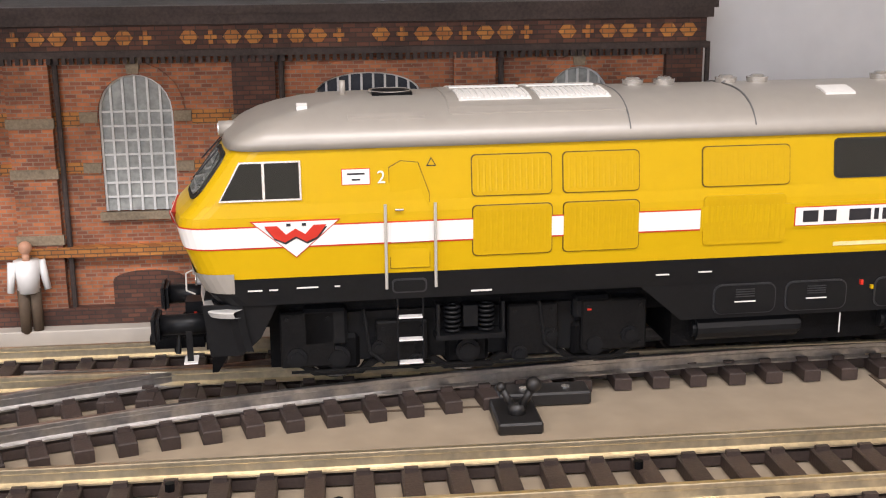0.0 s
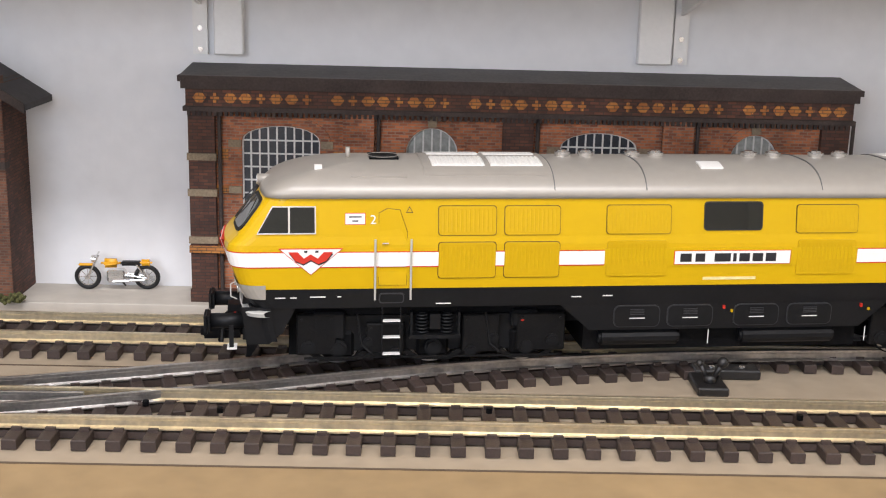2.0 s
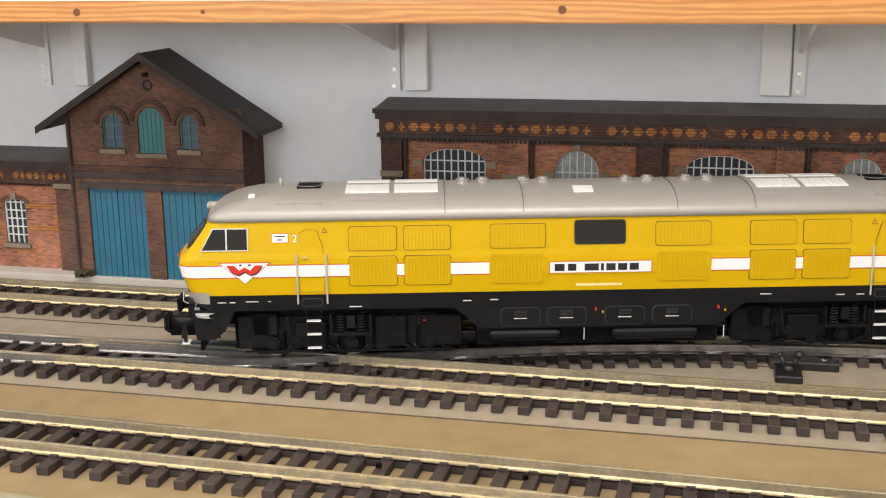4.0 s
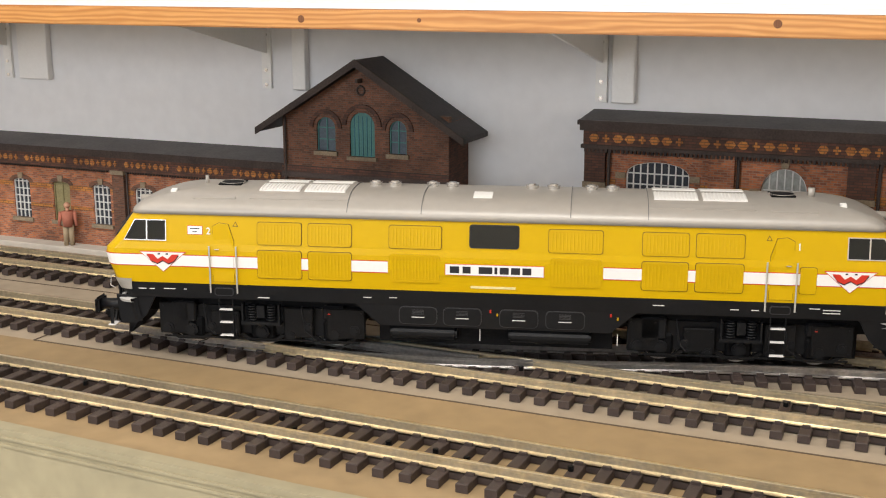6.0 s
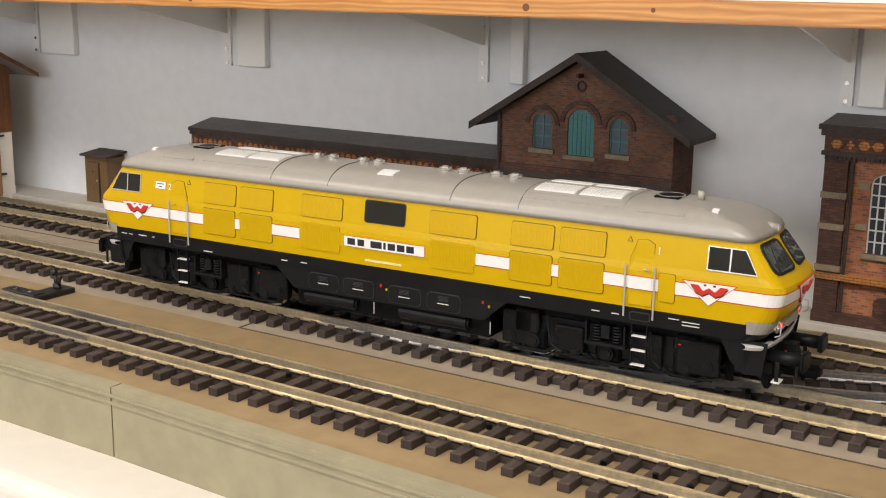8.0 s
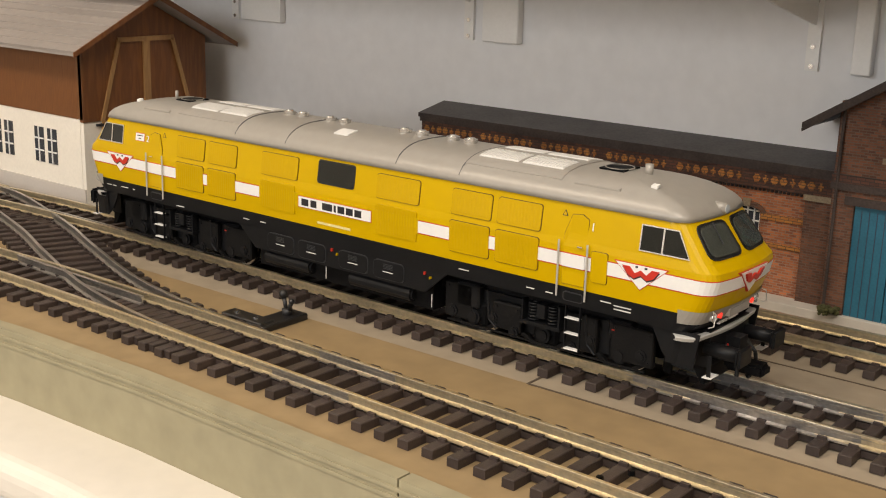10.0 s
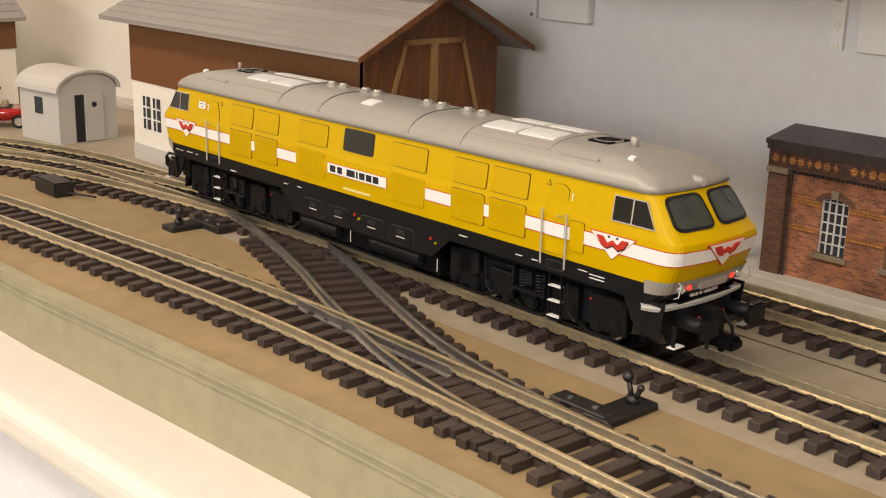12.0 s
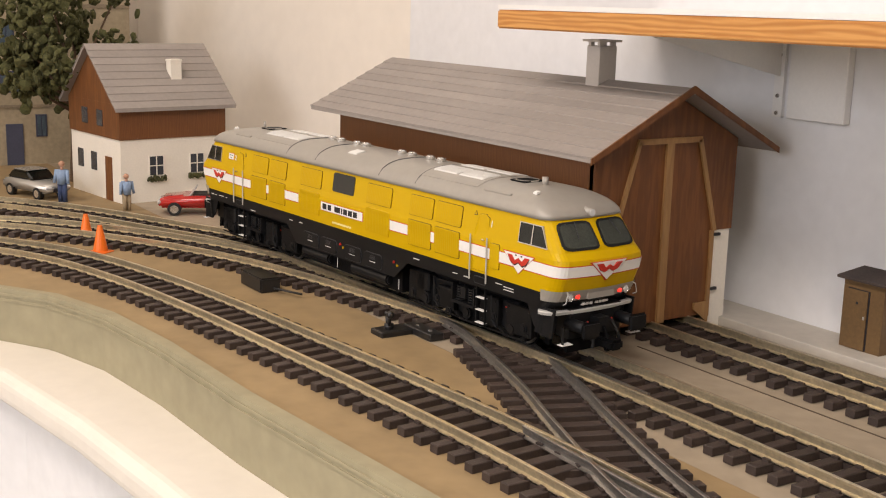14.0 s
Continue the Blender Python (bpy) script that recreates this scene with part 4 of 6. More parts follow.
    nose("front_badge_rim", front_piece([(-0.0212, 0.0875), (0, 0.0695), (0.0212, 0.0875)], 0.0021), RED)
    nose("front_badge", front_piece([(-0.0198, 0.0869), (0, 0.0702), (0.0198, 0.0869)], 0.0024), WHITE, "white triangular badge on the nose")
    nose("front_badge_mark", front_piece([(x, z - 0.0004) for x, z in zig], 0.0027), RED, "red zigzag mark")
    bm = bmesh.new()
    box(bm, 0.318, -0.030, 0.020, 0.334, 0.030, 0.046)
    box(bm, 0.334, -0.006, 0.026, 0.345, 0.006, 0.038)
    nose("buffer_beam", bm, BLACK)
    bm = bmesh.new()
    tube(bm, (0.345, 0, 0.030), (0.351, 0, 0.018), 0.0018)
    ring(bm, (0.351, 0, 0.014), (1, 0, 0), 0.004, 0.0012, 14, 6)
    nose("coupling_hook", bm, BLACK_DULL)
    for y in (-0.014, 0.014):
        nose("brake_hose", tubes(((0.338, y, 0.034), (0.348, y, 0.024), 0.0014), ((0.348, y, 0.024), (0.349, y * 1.15, 0.014), 0.0014)), RUBBER)
        nose("hose_cock", boxes((0.339, y - 0.0005, 0.0335, 0.3402, y + 0.0005, 0.0350)), RED, "small red cock")
    nose("coupler", soft_box(0.334, -0.007, 0.0130, 0.364, 0.007, 0.0220, 0.0025, 2), BLACK_DULL, "black hook-and-loop coupler")
    # plough
    nose("rail_guard", prisms(-0.029, 0.029, [(0.320, 0.022), (0.329, 0.0075), (0.332, 0.0075), (0.331, 0.022)]), BLACK_DULL)
# running gear
under = part("underframe", boxes((-0.315, -0.030, 0.030, 0.315, 0.030, 0.0475), (-0.10, -0.040, 0.012, 0.10, 0.040, 0.0475)), BLACK_DULL, loco)
for k in (-1, 1):
    part("side_skirt", prisms(k * 0.0485, k * 0.0465, [(-0.120, 0.0475), (0.120, 0.0475), (0.098, 0.0285), (-0.098, 0.0285)]), BLACK, loco, "black middle skirt with access hatches")
for x in (-0.065, -0.027, 0.021, 0.060):
    part("hatch_rim", prisms(-0.0492, -0.0484, rounded(x - 0.0165, 0.0305, x + 0.0165, 0.0462, 0.0042)), BLACK_EDGE, loco)
    hatch = part("access_hatch", prisms(-0.0497, -0.0484, rounded(x - 0.0158, 0.0311, x + 0.0158, 0.0456, 0.0038)), BLACK, loco, "black rounded access hatch")
    for i in range(4):
        part("hatch_slot", boxes((x - 0.005, -0.0501, 0.0395 + i * 0.0012, x + 0.005, -0.0496, 0.0400 + i * 0.0012)), BLACK_EDGE, hatch)
    part("hatch_bar", boxes((x - 0.0055, -0.0501, 0.0368, x + 0.0055, -0.0496, 0.0374)), WHITE, hatch)
for x in (-0.003, 0.098):
    part("warning_lamp", boxes((x - 0.0007, -0.0503, 0.0430, x + 0.0007, -0.0484, 0.0454)), RED, loco, "small red switch plate")
    part("yellow_mark", boxes((x + 0.0052, -0.0503, 0.0405, x + 0.0064, -0.0484, 0.0424)), YELLOW, loco)
for x0, x1 in ((-0.088, -0.034), (0.014, 0.080)):
    bm = tubes(((x0, -0.041, 0.0215), (x1, -0.041, 0.0215), 0.0062), ((x0 - 0.002, -0.041, 0.0215), (x0, -0.041, 0.0215), 0.0045), ((x1, -0.041, 0.0215), (x1 + 0.002, -0.041, 0.0215), 0.0045), n=14)
    part("air_tank", bm, BLACK, loco, "long black cylinder tank", smooth=False)
for x in (-0.012, 0.104):
    part("white_rod", tubes(((x, -0.047, 0.017), (x, -0.047, 0.0275), 0.00035)), LOUVRE, loco)
AXLES = (-0.270, -0.205, -0.140, 0.140, 0.205, 0.270)
wheels = []
for x in AXLES:
    bm = bmesh.new()
    for s in (-1, 1):
        tube(bm, (0, s * 0.0205, 0), (0, s * 0.0235, 0), 0.0156, 28)
        tube(bm, (0, s * 0.0195, 0), (0, s * 0.0206, 0), 0.0172, 28)
        for i in range(6):
            a = math.pi * i / 3
            tube(bm, (0.008 * math.cos(a), s * 0.0236, 0.008 * math.sin(a)), (0.008 * math.cos(a), s * 0.0242, 0.008 * math.sin(a)), 0.0022, 6)
    tube(bm, (0, -0.024, 0), (0, 0.024, 0), 0.003, 8)
    w = part("wheelset", bm, BLACK_DULL, loco, "dark wheelset")
    for s in (-1, 1):
        part("tyre", tubes(((0, s * 0.0205, 0), (0, s * 0.0237, 0), 0.01575, 28)), RAIL_DARK, w, "worn steel tyre")
        part("wheel_face", tubes(((0, s * 0.0206, 0), (0, s * 0.0241, 0), 0.0138, 24)), BLACK_DULL, w)
    w.matrix_basis = pose(x, 0, 0.0156)
    wheels.append((w, x))
for s in (-1, 1):
    c = s * 0.205
    for k in (-1, 1):
        y0, y1 = sorted((k * 0.029, k * 0.034))
        bog = part("bogie_frame", boxes((c - 0.088, y0, 0.012, c + 0.088, y1, 0.037), (c - 0.088, y0, 0.0135, c - 0.060, y1, 0.0385), (c + 0.060, y0, 0.0135, c + 0.088, y1, 0.0385), (c - 0.032, y0, 0.008, c - 0.018, y1, 0.030), (c + 0.018, y0, 0.008, c + 0.032, y1, 0.030)), BLACK, loco, "black bogie side frame")
        for u in (-0.065, 0, 0.065):
            part("axle_box", soft_box(c + u - 0.011, k * 0.0335 - 0.0035, 0.0080, c + u + 0.011, k * 0.0335 + 0.0045, 0.0265, 0.002, 1), BLACK_DULL, bog)
            part("axle_cap", tubes(((c + u, k * 0.034, 0.0156), (c + u, k * 0.0400, 0.0156), 0.0062), ((c + u, k * 0.040, 0.0156), (c + u, k * 0.0412, 0.0156), 0.0042), n=14), BLACK, bog)
        for u in (-0.008, 0.009):
            bm = bmesh.new()
            for i in range(6):
                ring(bm, (c + u, k * 0.0405, 0.0275 + i * 0.0024), (0, 0, 1), 0.0036, 0.0008, 14, 6)
            part("coil_spring", bm, BLACK, bog, "black coil spring", smooth=True)
        part("spring_seat", boxes((c - 0.017, k * 0.041 - 0.005, 0.0235, c + 0.018, k * 0.041 + 0.005, 0.0262), (c - 0.003, k * 0.041 - 0.004, 0.030, c + 0.004, k * 0.041 + 0.004, 0.0405)), BLACK, bog)
        for u, z, r in ((-0.085, 0.017, 0.0050), (-0.045, 0.020, 0.0036), (-0.026, 0.012, 0.0042), (0.026, 0.013, 0.0042), (0.042, 0.022, 0.0036), (0.083, 0.020, 0.0045)):
            part("damper_cap", tubes(((c + u, k * 0.034, z), (c + u, k * 0.0415, z), r), ((c + u, k * 0.0415, z), (c + u, k * 0.0425, z), r * 0.6), n=12), BLACK, bog)
        for u0, u1, z0, z1 in ((-0.093, -0.066, 0.0115, 0.0400), (-0.046, -0.020, 0.0120, 0.0330), (0.020, 0.046, 0.0115, 0.0385), (0.058, 0.092, 0.0120, 0.0390)):
            y0, y1 = sorted((k * 0.0350, k * 0.0405))
            plate = part("bogie_plate", soft_box(c + u0, y0, z0, c + u1, y1, z1, 0.0009, 1), BOGIE, bog, "dull black bolted side plate")
            for bx in (u0 + 0.0035, u1 - 0.0035):
                for bz in (z0 + 0.0035, z1 - 0.0035):
                    part("bolt", tubes(((c + bx, k * 0.0400, bz), (c + bx, k * 0.0412, bz), 0.0010), n=6), BLACK, plate)
        for u in (-0.065, 0.0, 0.065):
            y0, y1 = sorted((k * 0.0360, k * 0.0390))
            part("spring_beam", prisms(y0, y1, [(c + u - 0.021, 0.0125), (c + u - 0.012, 0.0065), (c + u + 0.012, 0.0065), (c + u + 0.021, 0.0125), (c + u + 0.017, 0.0135), (c + u + 0.010, 0.0088), (c + u - 0.010, 0.0088), (c + u - 0.017, 0.0135)]), BOGIE, bog)
        for x0_ in (c - 0.0165, c + 0.0160):
            part("spring_hanger", boxes((x0_, min(k * 0.0385, k * 0.0455), 0.0235, x0_ + 0.0015, max(k * 0.0385, k * 0.0455), 0.0420)), BLACK, bog)
        part("brake_pipe", tubes(((c - 0.088, k * 0.0425, 0.0100), (c + 0.088, k * 0.0425, 0.0095), 0.0008), n=6), BOGIE, bog)
        for u in (-0.052, 0.036):
            part("linkage", tubes(((c + u, k * 0.040, 0.040), (c + u + 0.003, k * 0.041, 0.018), 0.0010), ((c + u + 0.003, k * 0.041, 0.018), (c + u + 0.010, k * 0.041, 0.012), 0.0010)), BLACK, bog)
        part("sand_box", soft_box(c - 0.082, k * 0.0365 - 0.004, 0.022, c - 0.060, k * 0.0365 + 0.006, 0.041, 0.0015, 1), BLACK, bog)
        part("brake_cylinder", soft_box(c + 0.054, k * 0.0365 - 0.003, 0.028, c + 0.074, k * 0.0365 + 0.006, 0.0405, 0.002, 1), BLACK, bog)
        part("red_mark", boxes((c + 0.060, k * 0.0432 - 0.0004, 0.0345, c + 0.0622, k * 0.0432 + 0.0004, 0.0353)), RED, bog)
        part("guard_iron", boxes((c + s * 0.095 - 0.003, k * 0.022 - 0.0015, 0.0065, c + s * 0.095 + 0.003, k * 0.022 + 0.0015, 0.030)), BLACK_DULL, bog)
    lad = part("ladder", boxes((s * 0.2345 - 0.0066, -0.0475, 0.0125, s * 0.2345 - 0.0058, -0.0455, 0.0475), (s * 0.2345 + 0.0058, -0.0475, 0.0125, s * 0.2345 + 0.0066, -0.0455, 0.0475)), BLACK, loco, "black ladder with white rungs")
    for z in (0.0370, 0.0255, 0.0137):
        part("rung", boxes((s * 0.2345 - 0.0059, -0.0485, z - 0.00035, s * 0.2345 + 0.0059, -0.0440, z + 0.00035)), WHITE, lad, "white rung")


# ---- low-relief buildings along the wall ----
def window_in(house, x0, x1, z0, zs, rise, y, cols, rows_, glass, sash, name="window", label=""):
    """A window with its pane, bars, sill and frame set into an opening."""
    win = part(name, prisms(y + 0.0035, y + 0.0045, arch(x0, x1, z0, zs, rise)), glass, house, label)
    c, h = (x0 + x1) / 2, (x1 - x0) / 2

    def top(x):
        return zs + rise * math.sqrt(max(0, 1 - ((x - c) / h) ** 2))
    for i in range(1, cols):
        x = x0 + (x1 - x0) * i / cols
        part("bar", boxes((x - 0.00065, y + 0.0022, z0, x + 0.00065, y + 0.0036, top(x))), sash, win)
    for j in range(1, rows_):
        z = z0 + (zs - z0) * j / (rows_ - 1) if rows_ > 1 else zs
        if z <= zs + 1e-6:
            part("bar", boxes((x0, y + 0.0024, z - 0.0006, x1, y + 0.0034, z + 0.0006)), sash, win)
    outer, inner = arch_band(x0 + 0.0012, x1 - 0.0012, zs, max(rise - 0.001, 0.0005), 0.0012)
    bm = bmesh.new()
    band(bm, outer, inner, y + 0.0018, y + 0.0036)
    box(bm, x0, y + 0.0018, z0, x0 + 0.0012, y + 0.0036, zs)
    box(bm, x1 - 0.0012, y + 0.0018, z0, x1, y + 0.0036, zs)
    part("frame", bm, sash, win)
    part("sill", boxes((x0 - 0.003, y - 0.003, z0 - 0.0045, x1 + 0.003, y + 0.003, z0)), STONE, win, "weathered stone sill")
    return win


def frieze(house, x0, x1, z0, z1, y, step, mat):
    bm = bmesh.new()
    n = int((x1 - x0) / step)
    w = (x1 - x0) / n
    for i in range(n):
        if i % 9 == 8:
            continue
        x = x0 + w * i
        zc = (z0 + z1) / 2
        if i % 3 == 1:
            box(bm, x + 0.22 * w, y - 0.0009, zc - 0.0011, x + 0.78 * w, y + 0.001, zc + 0.0011)
            box(bm, x + 0.40 * w, y - 0.0008, z0, x + 0.60 * w, y + 0.001, z1)
        else:
            prism(bm, [(x + 0.06 * w, zc), (x + 0.32 * w, z0), (x + 0.68 * w, z0), (x + 0.94 * w, zc), (x + 0.68 * w, z1), (x + 0.32 * w, z1)], y - 0.0008, y + 0.001)
    ob = part("frieze_ornament", bm, mat, house, "row of ochre lozenge bricks")
    return tagged(ob, kind="stuff")


def dentils(house, x0, x1, z0, z1, y, step, mat):
    bm = bmesh.new()
    x = x0
    while x < x1 - step * 0.5:
        box(bm, x, y - 0.0018, z0, x + step * 0.55, y + 0.001, z1)
        x += step
    return tagged(part("dentil_moulding", bm, mat, house, "row of small dark brick dentils"), kind="stuff")


FA = 0.249
hall = thing("brick_hall", Matrix.Translation((0.0085, 0, 0.0003)) @ Matrix.Diagonal((1.013, 1, 1.035, 1)), "sooty red brick hall front with arched barred windows, against the wall", "low-relief building")
X0, X1, TOP = -0.003, 0.522, 0.147
holes = [(0.0385, 0.1008, 0.0610, 0.1240, 0.0120), (0.1690, 0.2110, 0.0590, 0.1160, 0.0210), (0.2926, 0.3544, 0.0610, 0.1240, 0.0120), (0.4290, 0.4680, 0.0590, 0.1160, 0.0210)]
bm = bmesh.new()
wall_with_holes(bm, X0, X1, PAVE, TOP, holes, FA, FA + 0.008)
hall_wall = part("wall", bm, BRICK_A, hall, "red-orange brick front, stained with soot")
part("backing", boxes((X0 + 0.001, FA + 0.009, PAVE, X1 - 0.001, WALL_Y - 0.001, 0.172)), BRICK_DARK, hall)
for i, (a, b, z0, zs, r) in enumerate(holes):
    big = i % 2 == 0
    window_in(hall, a, b, z0, zs, r, FA, 9 if big else 6, 7 if big else 8, WINDOW_DARK if big else WINDOW_GREY, SASH, label="tall arched barred window")
    bm = bmesh.new()
    band(bm, *arch_band(a, b, zs, r, 0.0085 if big else 0.0070), FA - 0.0012, FA + 0.002)
    part("arch_bricks", bm, BRICK_A, hall, "brick arch over a window")
    if not big:
        c = (a + b) / 2
        part("keystone", prisms(FA - 0.0030, FA + 0.001, [(c - 0.0032, zs + r + 0.0005), (c + 0.0032, zs + r + 0.0005), (c + 0.0042, zs + r + 0.0095), (c - 0.0042, zs + r + 0.0095)]), STONE, hall, "sandstone keystone")
    for x in (a - 0.0105, b + 0.0005):
        part("impost", boxes((x, FA - 0.0022, zs - 0.0055, x + 0.010, FA + 0.001, zs + 0.0005)), STONE, hall)
        part("impost", boxes((x, FA - 0.0020, 0.082, x + 0.010, FA + 0.001, 0.0875)), STONE, hall)
edges = [X0] + [v for h in holes for v in (h[0] - 0.0108, h[1] + 0.0108)] + [X1]
for k in range(0, len(edges), 2):
    for z0, z1 in ((0.1085, 0.1165), (0.0820, 0.0880)):
        part("ochre_course", boxes((edges[k], FA - 0.0010, z0, edges[k + 1], FA + 0.001, z1)), BRICK_OCHRE, hall, "ochre brick band")
for a, b in ((X0, 0.018), (0.1195, 0.1440), (0.2460, 0.2705), (0.3735, 0.3980), (0.5000, X1)):
    pil = part("pilaster", boxes((a, FA - 0.0060, PAVE, b, FA + 0.0015, TOP)), BRICK_DARK if a in (0.2460, X0, 0.5) else BRICK_A, hall, "projecting brick pilaster")
    for z in (0.1085, 0.0800, 0.0420):
        part("pilaster_stone", boxes((a - 0.0012, FA - 0.0072, z, b + 0.0012, FA - 0.0045, z + 0.0055)), STONE, pil)
    part("rain_pipe", tubes(((b + 0.0035, FA - 0.0035, PAVE), (b + 0.0035, FA - 0.0035, TOP), 0.0016)), SOOT, hall, "black rain pipe")
part("string_course", boxes((X0 - 0.001, FA - 0.0075, 0.0345, X1 + 0.001, FA + 0.001, 0.0400)), BRICK_OCHRE, hall)
part("plinth", boxes((X0 - 0.001, FA - 0.0070, PAVE, X1 + 0.001, FA + 0.001, 0.004)), BRICK_DARK, hall)
for a, b in ((0.050, 0.090), (0.170, 0.212), (0.302, 0.345), (0.430, 0.468)):
    part("blocked_vent", prisms(FA - 0.0012, FA + 0.001, arch(a, b, 0.004, 0.018, 0.006)), BRICK_DARK, hall, "bricked-up cellar opening")
part("architrave", boxes((X0 - 0.003, FA - 0.0095, TOP, X1 + 0.003, FA + 0.010, 0.1505)), SOOT, hall)
dentils(hall, X0, X1, 0.1435, TOP, FA - 0.006, 0.0042, SOOT)
part("frieze", boxes((X0 - 0.001, FA - 0.0075, 0.1505, X1 + 0.001, FA + 0.010, 0.1645)), BRICK_DARK, hall, "dark brick frieze")
frieze(hall, X0 + 0.004, X1 - 0.004, 0.1535, 0.1615, FA - 0.0075, 0.0118, BRICK_OCHRE)
part("cornice", boxes((X0 - 0.004, FA - 0.0110, 0.1645, X1 + 0.004, FA + 0.010, 0.1700), (X0 - 0.006, FA - 0.0130, 0.1700, X1 + 0.006, FA + 0.010, 0.1745)), SOOT, hall, "sooty projecting cornice")
bm = bmesh.new()
for pts in ([(FA - 0.0125, 0.1750), (WALL_Y, 0.1800), (WALL_Y, 0.1780), (FA - 0.0125, 0.1735)],):
    a = [bm.verts.new((X0 - 0.004, y, z)) for y, z in pts]
    b = [bm.verts.new((X1 + 0.004, y, z)) for y, z in pts]
    bm.faces.new(a), bm.faces.new(b[::-1])
    for i in range(4):
        bm.faces.new((a[i], b[i], b[(i + 1) % 4], a[(i + 1) % 4]))
part("roof", bm, LEAN_ROOF, hall, "grey lean-to roof")

FL = 0.255
low = thing("brick_workshop", Matrix.Translation((0.0218, 0, 0.00015)) @ Matrix.Diagonal((1.0644, 1, 1.025, 1)), "long low brick workshop front with barred windows, against the wall", "low-relief building")
X0, X1, TOP = -0.770, -0.338, 0.0880
starts = [(-0.7210, 0), (-0.6620, 1), (-0.6040, 0), (-0.5447, 0), (-0.4865, 1), (-0.4281, 0)]
holes = [(x, x + 0.0245, 0.0206, 0.0655, 0.0040) for x, k in starts]
bm = bmesh.new()
wall_with_holes(bm, X0, X1, PAVE, TOP, holes, FL, FL + 0.006)
part("wall", bm, BRICK_A, low, "red brick front with ochre bands")
part("backing", boxes((X0 + 0.001, FL + 0.007, PAVE, X1 - 0.001, WALL_Y - 0.001, 0.108)), BRICK_DARK, low)
for (a, b, z0, zs, r), (x, k) in zip(holes, starts):
    if k:
        window_in(low, a, b, z0, zs, r, FL, 2, 3, KHAKI, KHAKI, "shutter", "closed khaki shutter")
    else:
        window_in(low, a, b, z0, zs, r, FL, 4, 6, WINDOW_DARK, SASH, label="barred segmental window")
    bm = bmesh.new()
    band(bm, *arch_band(a, b, zs, r, 0.0050), FL - 0.0010, FL + 0.002)
    part("arch_bricks", bm, BRICK_G, low)
    c = (a + b) / 2
    part("keystone", prisms(FL - 0.0022, FL + 0.001, [(c - 0.0028, zs + r), (c + 0.0028, zs + r), (c + 0.0036, zs + r + 0.0070), (c - 0.0036, zs + r + 0.0070)]), STONE, low)
edges = [X0] + [v for h in holes for v in (h[0] - 0.001, h[1] + 0.001)] + [X1]
for k in range(0, len(edges), 2):
    for z0, z1 in ((0.0600, 0.0655), (0.0360, 0.0400)):
        part("ochre_course", boxes((edges[k], FL - 0.0008, z0, edges[k + 1], FL + 0.001, z1)), BRICK_OCHRE, low)
for a, b in ((X0, -0.752), (-0.5720, -0.5560), (-0.3640, X1)):
    part("pilaster", boxes((a, FL - 0.0055, PAVE, b, FL + 0.0015, TOP)), BRICK_G, low, "projecting brick pilaster")
    part("pilaster_cap", boxes((a - 0.001, FL - 0.0075, TOP - 0.004, b + 0.001, FL, TOP + 0.001)), STONE, low)
    part("rain_pipe", tubes(((b + 0.003, FL - 0.003, PAVE), (b + 0.003, FL - 0.003, TOP), 0.0012)), SOOT, low)
dentils(low, X0, X1, 0.0850, TOP, FL, 0.0036, SOOT)
part("frieze", boxes((X0 - 0.001, FL - 0.0055, TOP, X1, FL + 0.008, 0.1040)), BRICK_DARK, low)
frieze(low, X0 + 0.002, X1 - 0.002, 0.0930, 0.1000, FL - 0.0055, 0.0078, BRICK_OCHRE)
part("cornice", boxes((X0 - 0.002, FL - 0.0080, 0.1040, X1, FL + 0.008, 0.1085), (X0 - 0.003, FL - 0.0095, 0.1085, X1, FL + 0.008, 0.1125)), SOOT, low)
bm = bmesh.new()
pts = [(FL - 0.009, 0.1128), (WALL_Y, 0.1215), (WALL_Y, 0.1190), (FL - 0.009, 0.1112)]
a = [bm.verts.new((X0 - 0.003, y, z)) for y, z in pts]
b = [bm.verts.new((X1, y, z)) for y, z in pts]
bm.faces.new(a), bm.faces.new(b[::-1])
for i in range(4):
    bm.faces.new((a[i], b[i], b[(i + 1) % 4], a[(i + 1) % 4]))
part("roof", bm, LEAN_ROOF, low, "grey lean-to roof")

FG = 0.234
gable = thing("gabled_warehouse", Matrix.Translation((0.0, 0.002, 0.0002)) @ Matrix.Diagonal((1, 0.995, 1.033, 1)), "brown brick gabled warehouse front with teal loading door, against the wall", "low-relief building")
X0, X1, MID = -0.3375, -0.1390, -0.2400
holes = [(-0.2950, -0.2722, 0.1294, 0.1540, 0.0112), (-0.2545, -0.2247, 0.1256, 0.1580, 0.0140), (-0.2075, -0.1872, 0.1304, 0.1545, 0.0105)]
bm = bmesh.new()
wall_with_holes(bm, X0, X1, 0.112, 0.1715, holes, FG, FG + 0.008)
prism(bm, [(X0 + 0.0001, 0.1716), (X1 - 0.0001, 0.1716), (X1 - 0.018, 0.1725), (MID, 0.2200), (X0 + 0.018, 0.1725)], FG, FG + 0.008)
doors = [(-0.3180, -0.2520, PAVE, 0.088, 0.0005), (-0.2330, -0.1600, PAVE, 0.088, 0.0005)]
wall_with_holes(bm, X0, X1, PAVE, 0.1000, doors, FG, FG + 0.008)
part("wall", bm, BRICK_G, gable, "dark brown brick gable")
bm = bmesh.new()
box(bm, X1 - 0.002, FG + 0.0005, PAVE, X1 + 0.0005, WALL_Y, 0.166)
part("side_wall", bm, BRICK_DARK, gable, "dark brick side wall")
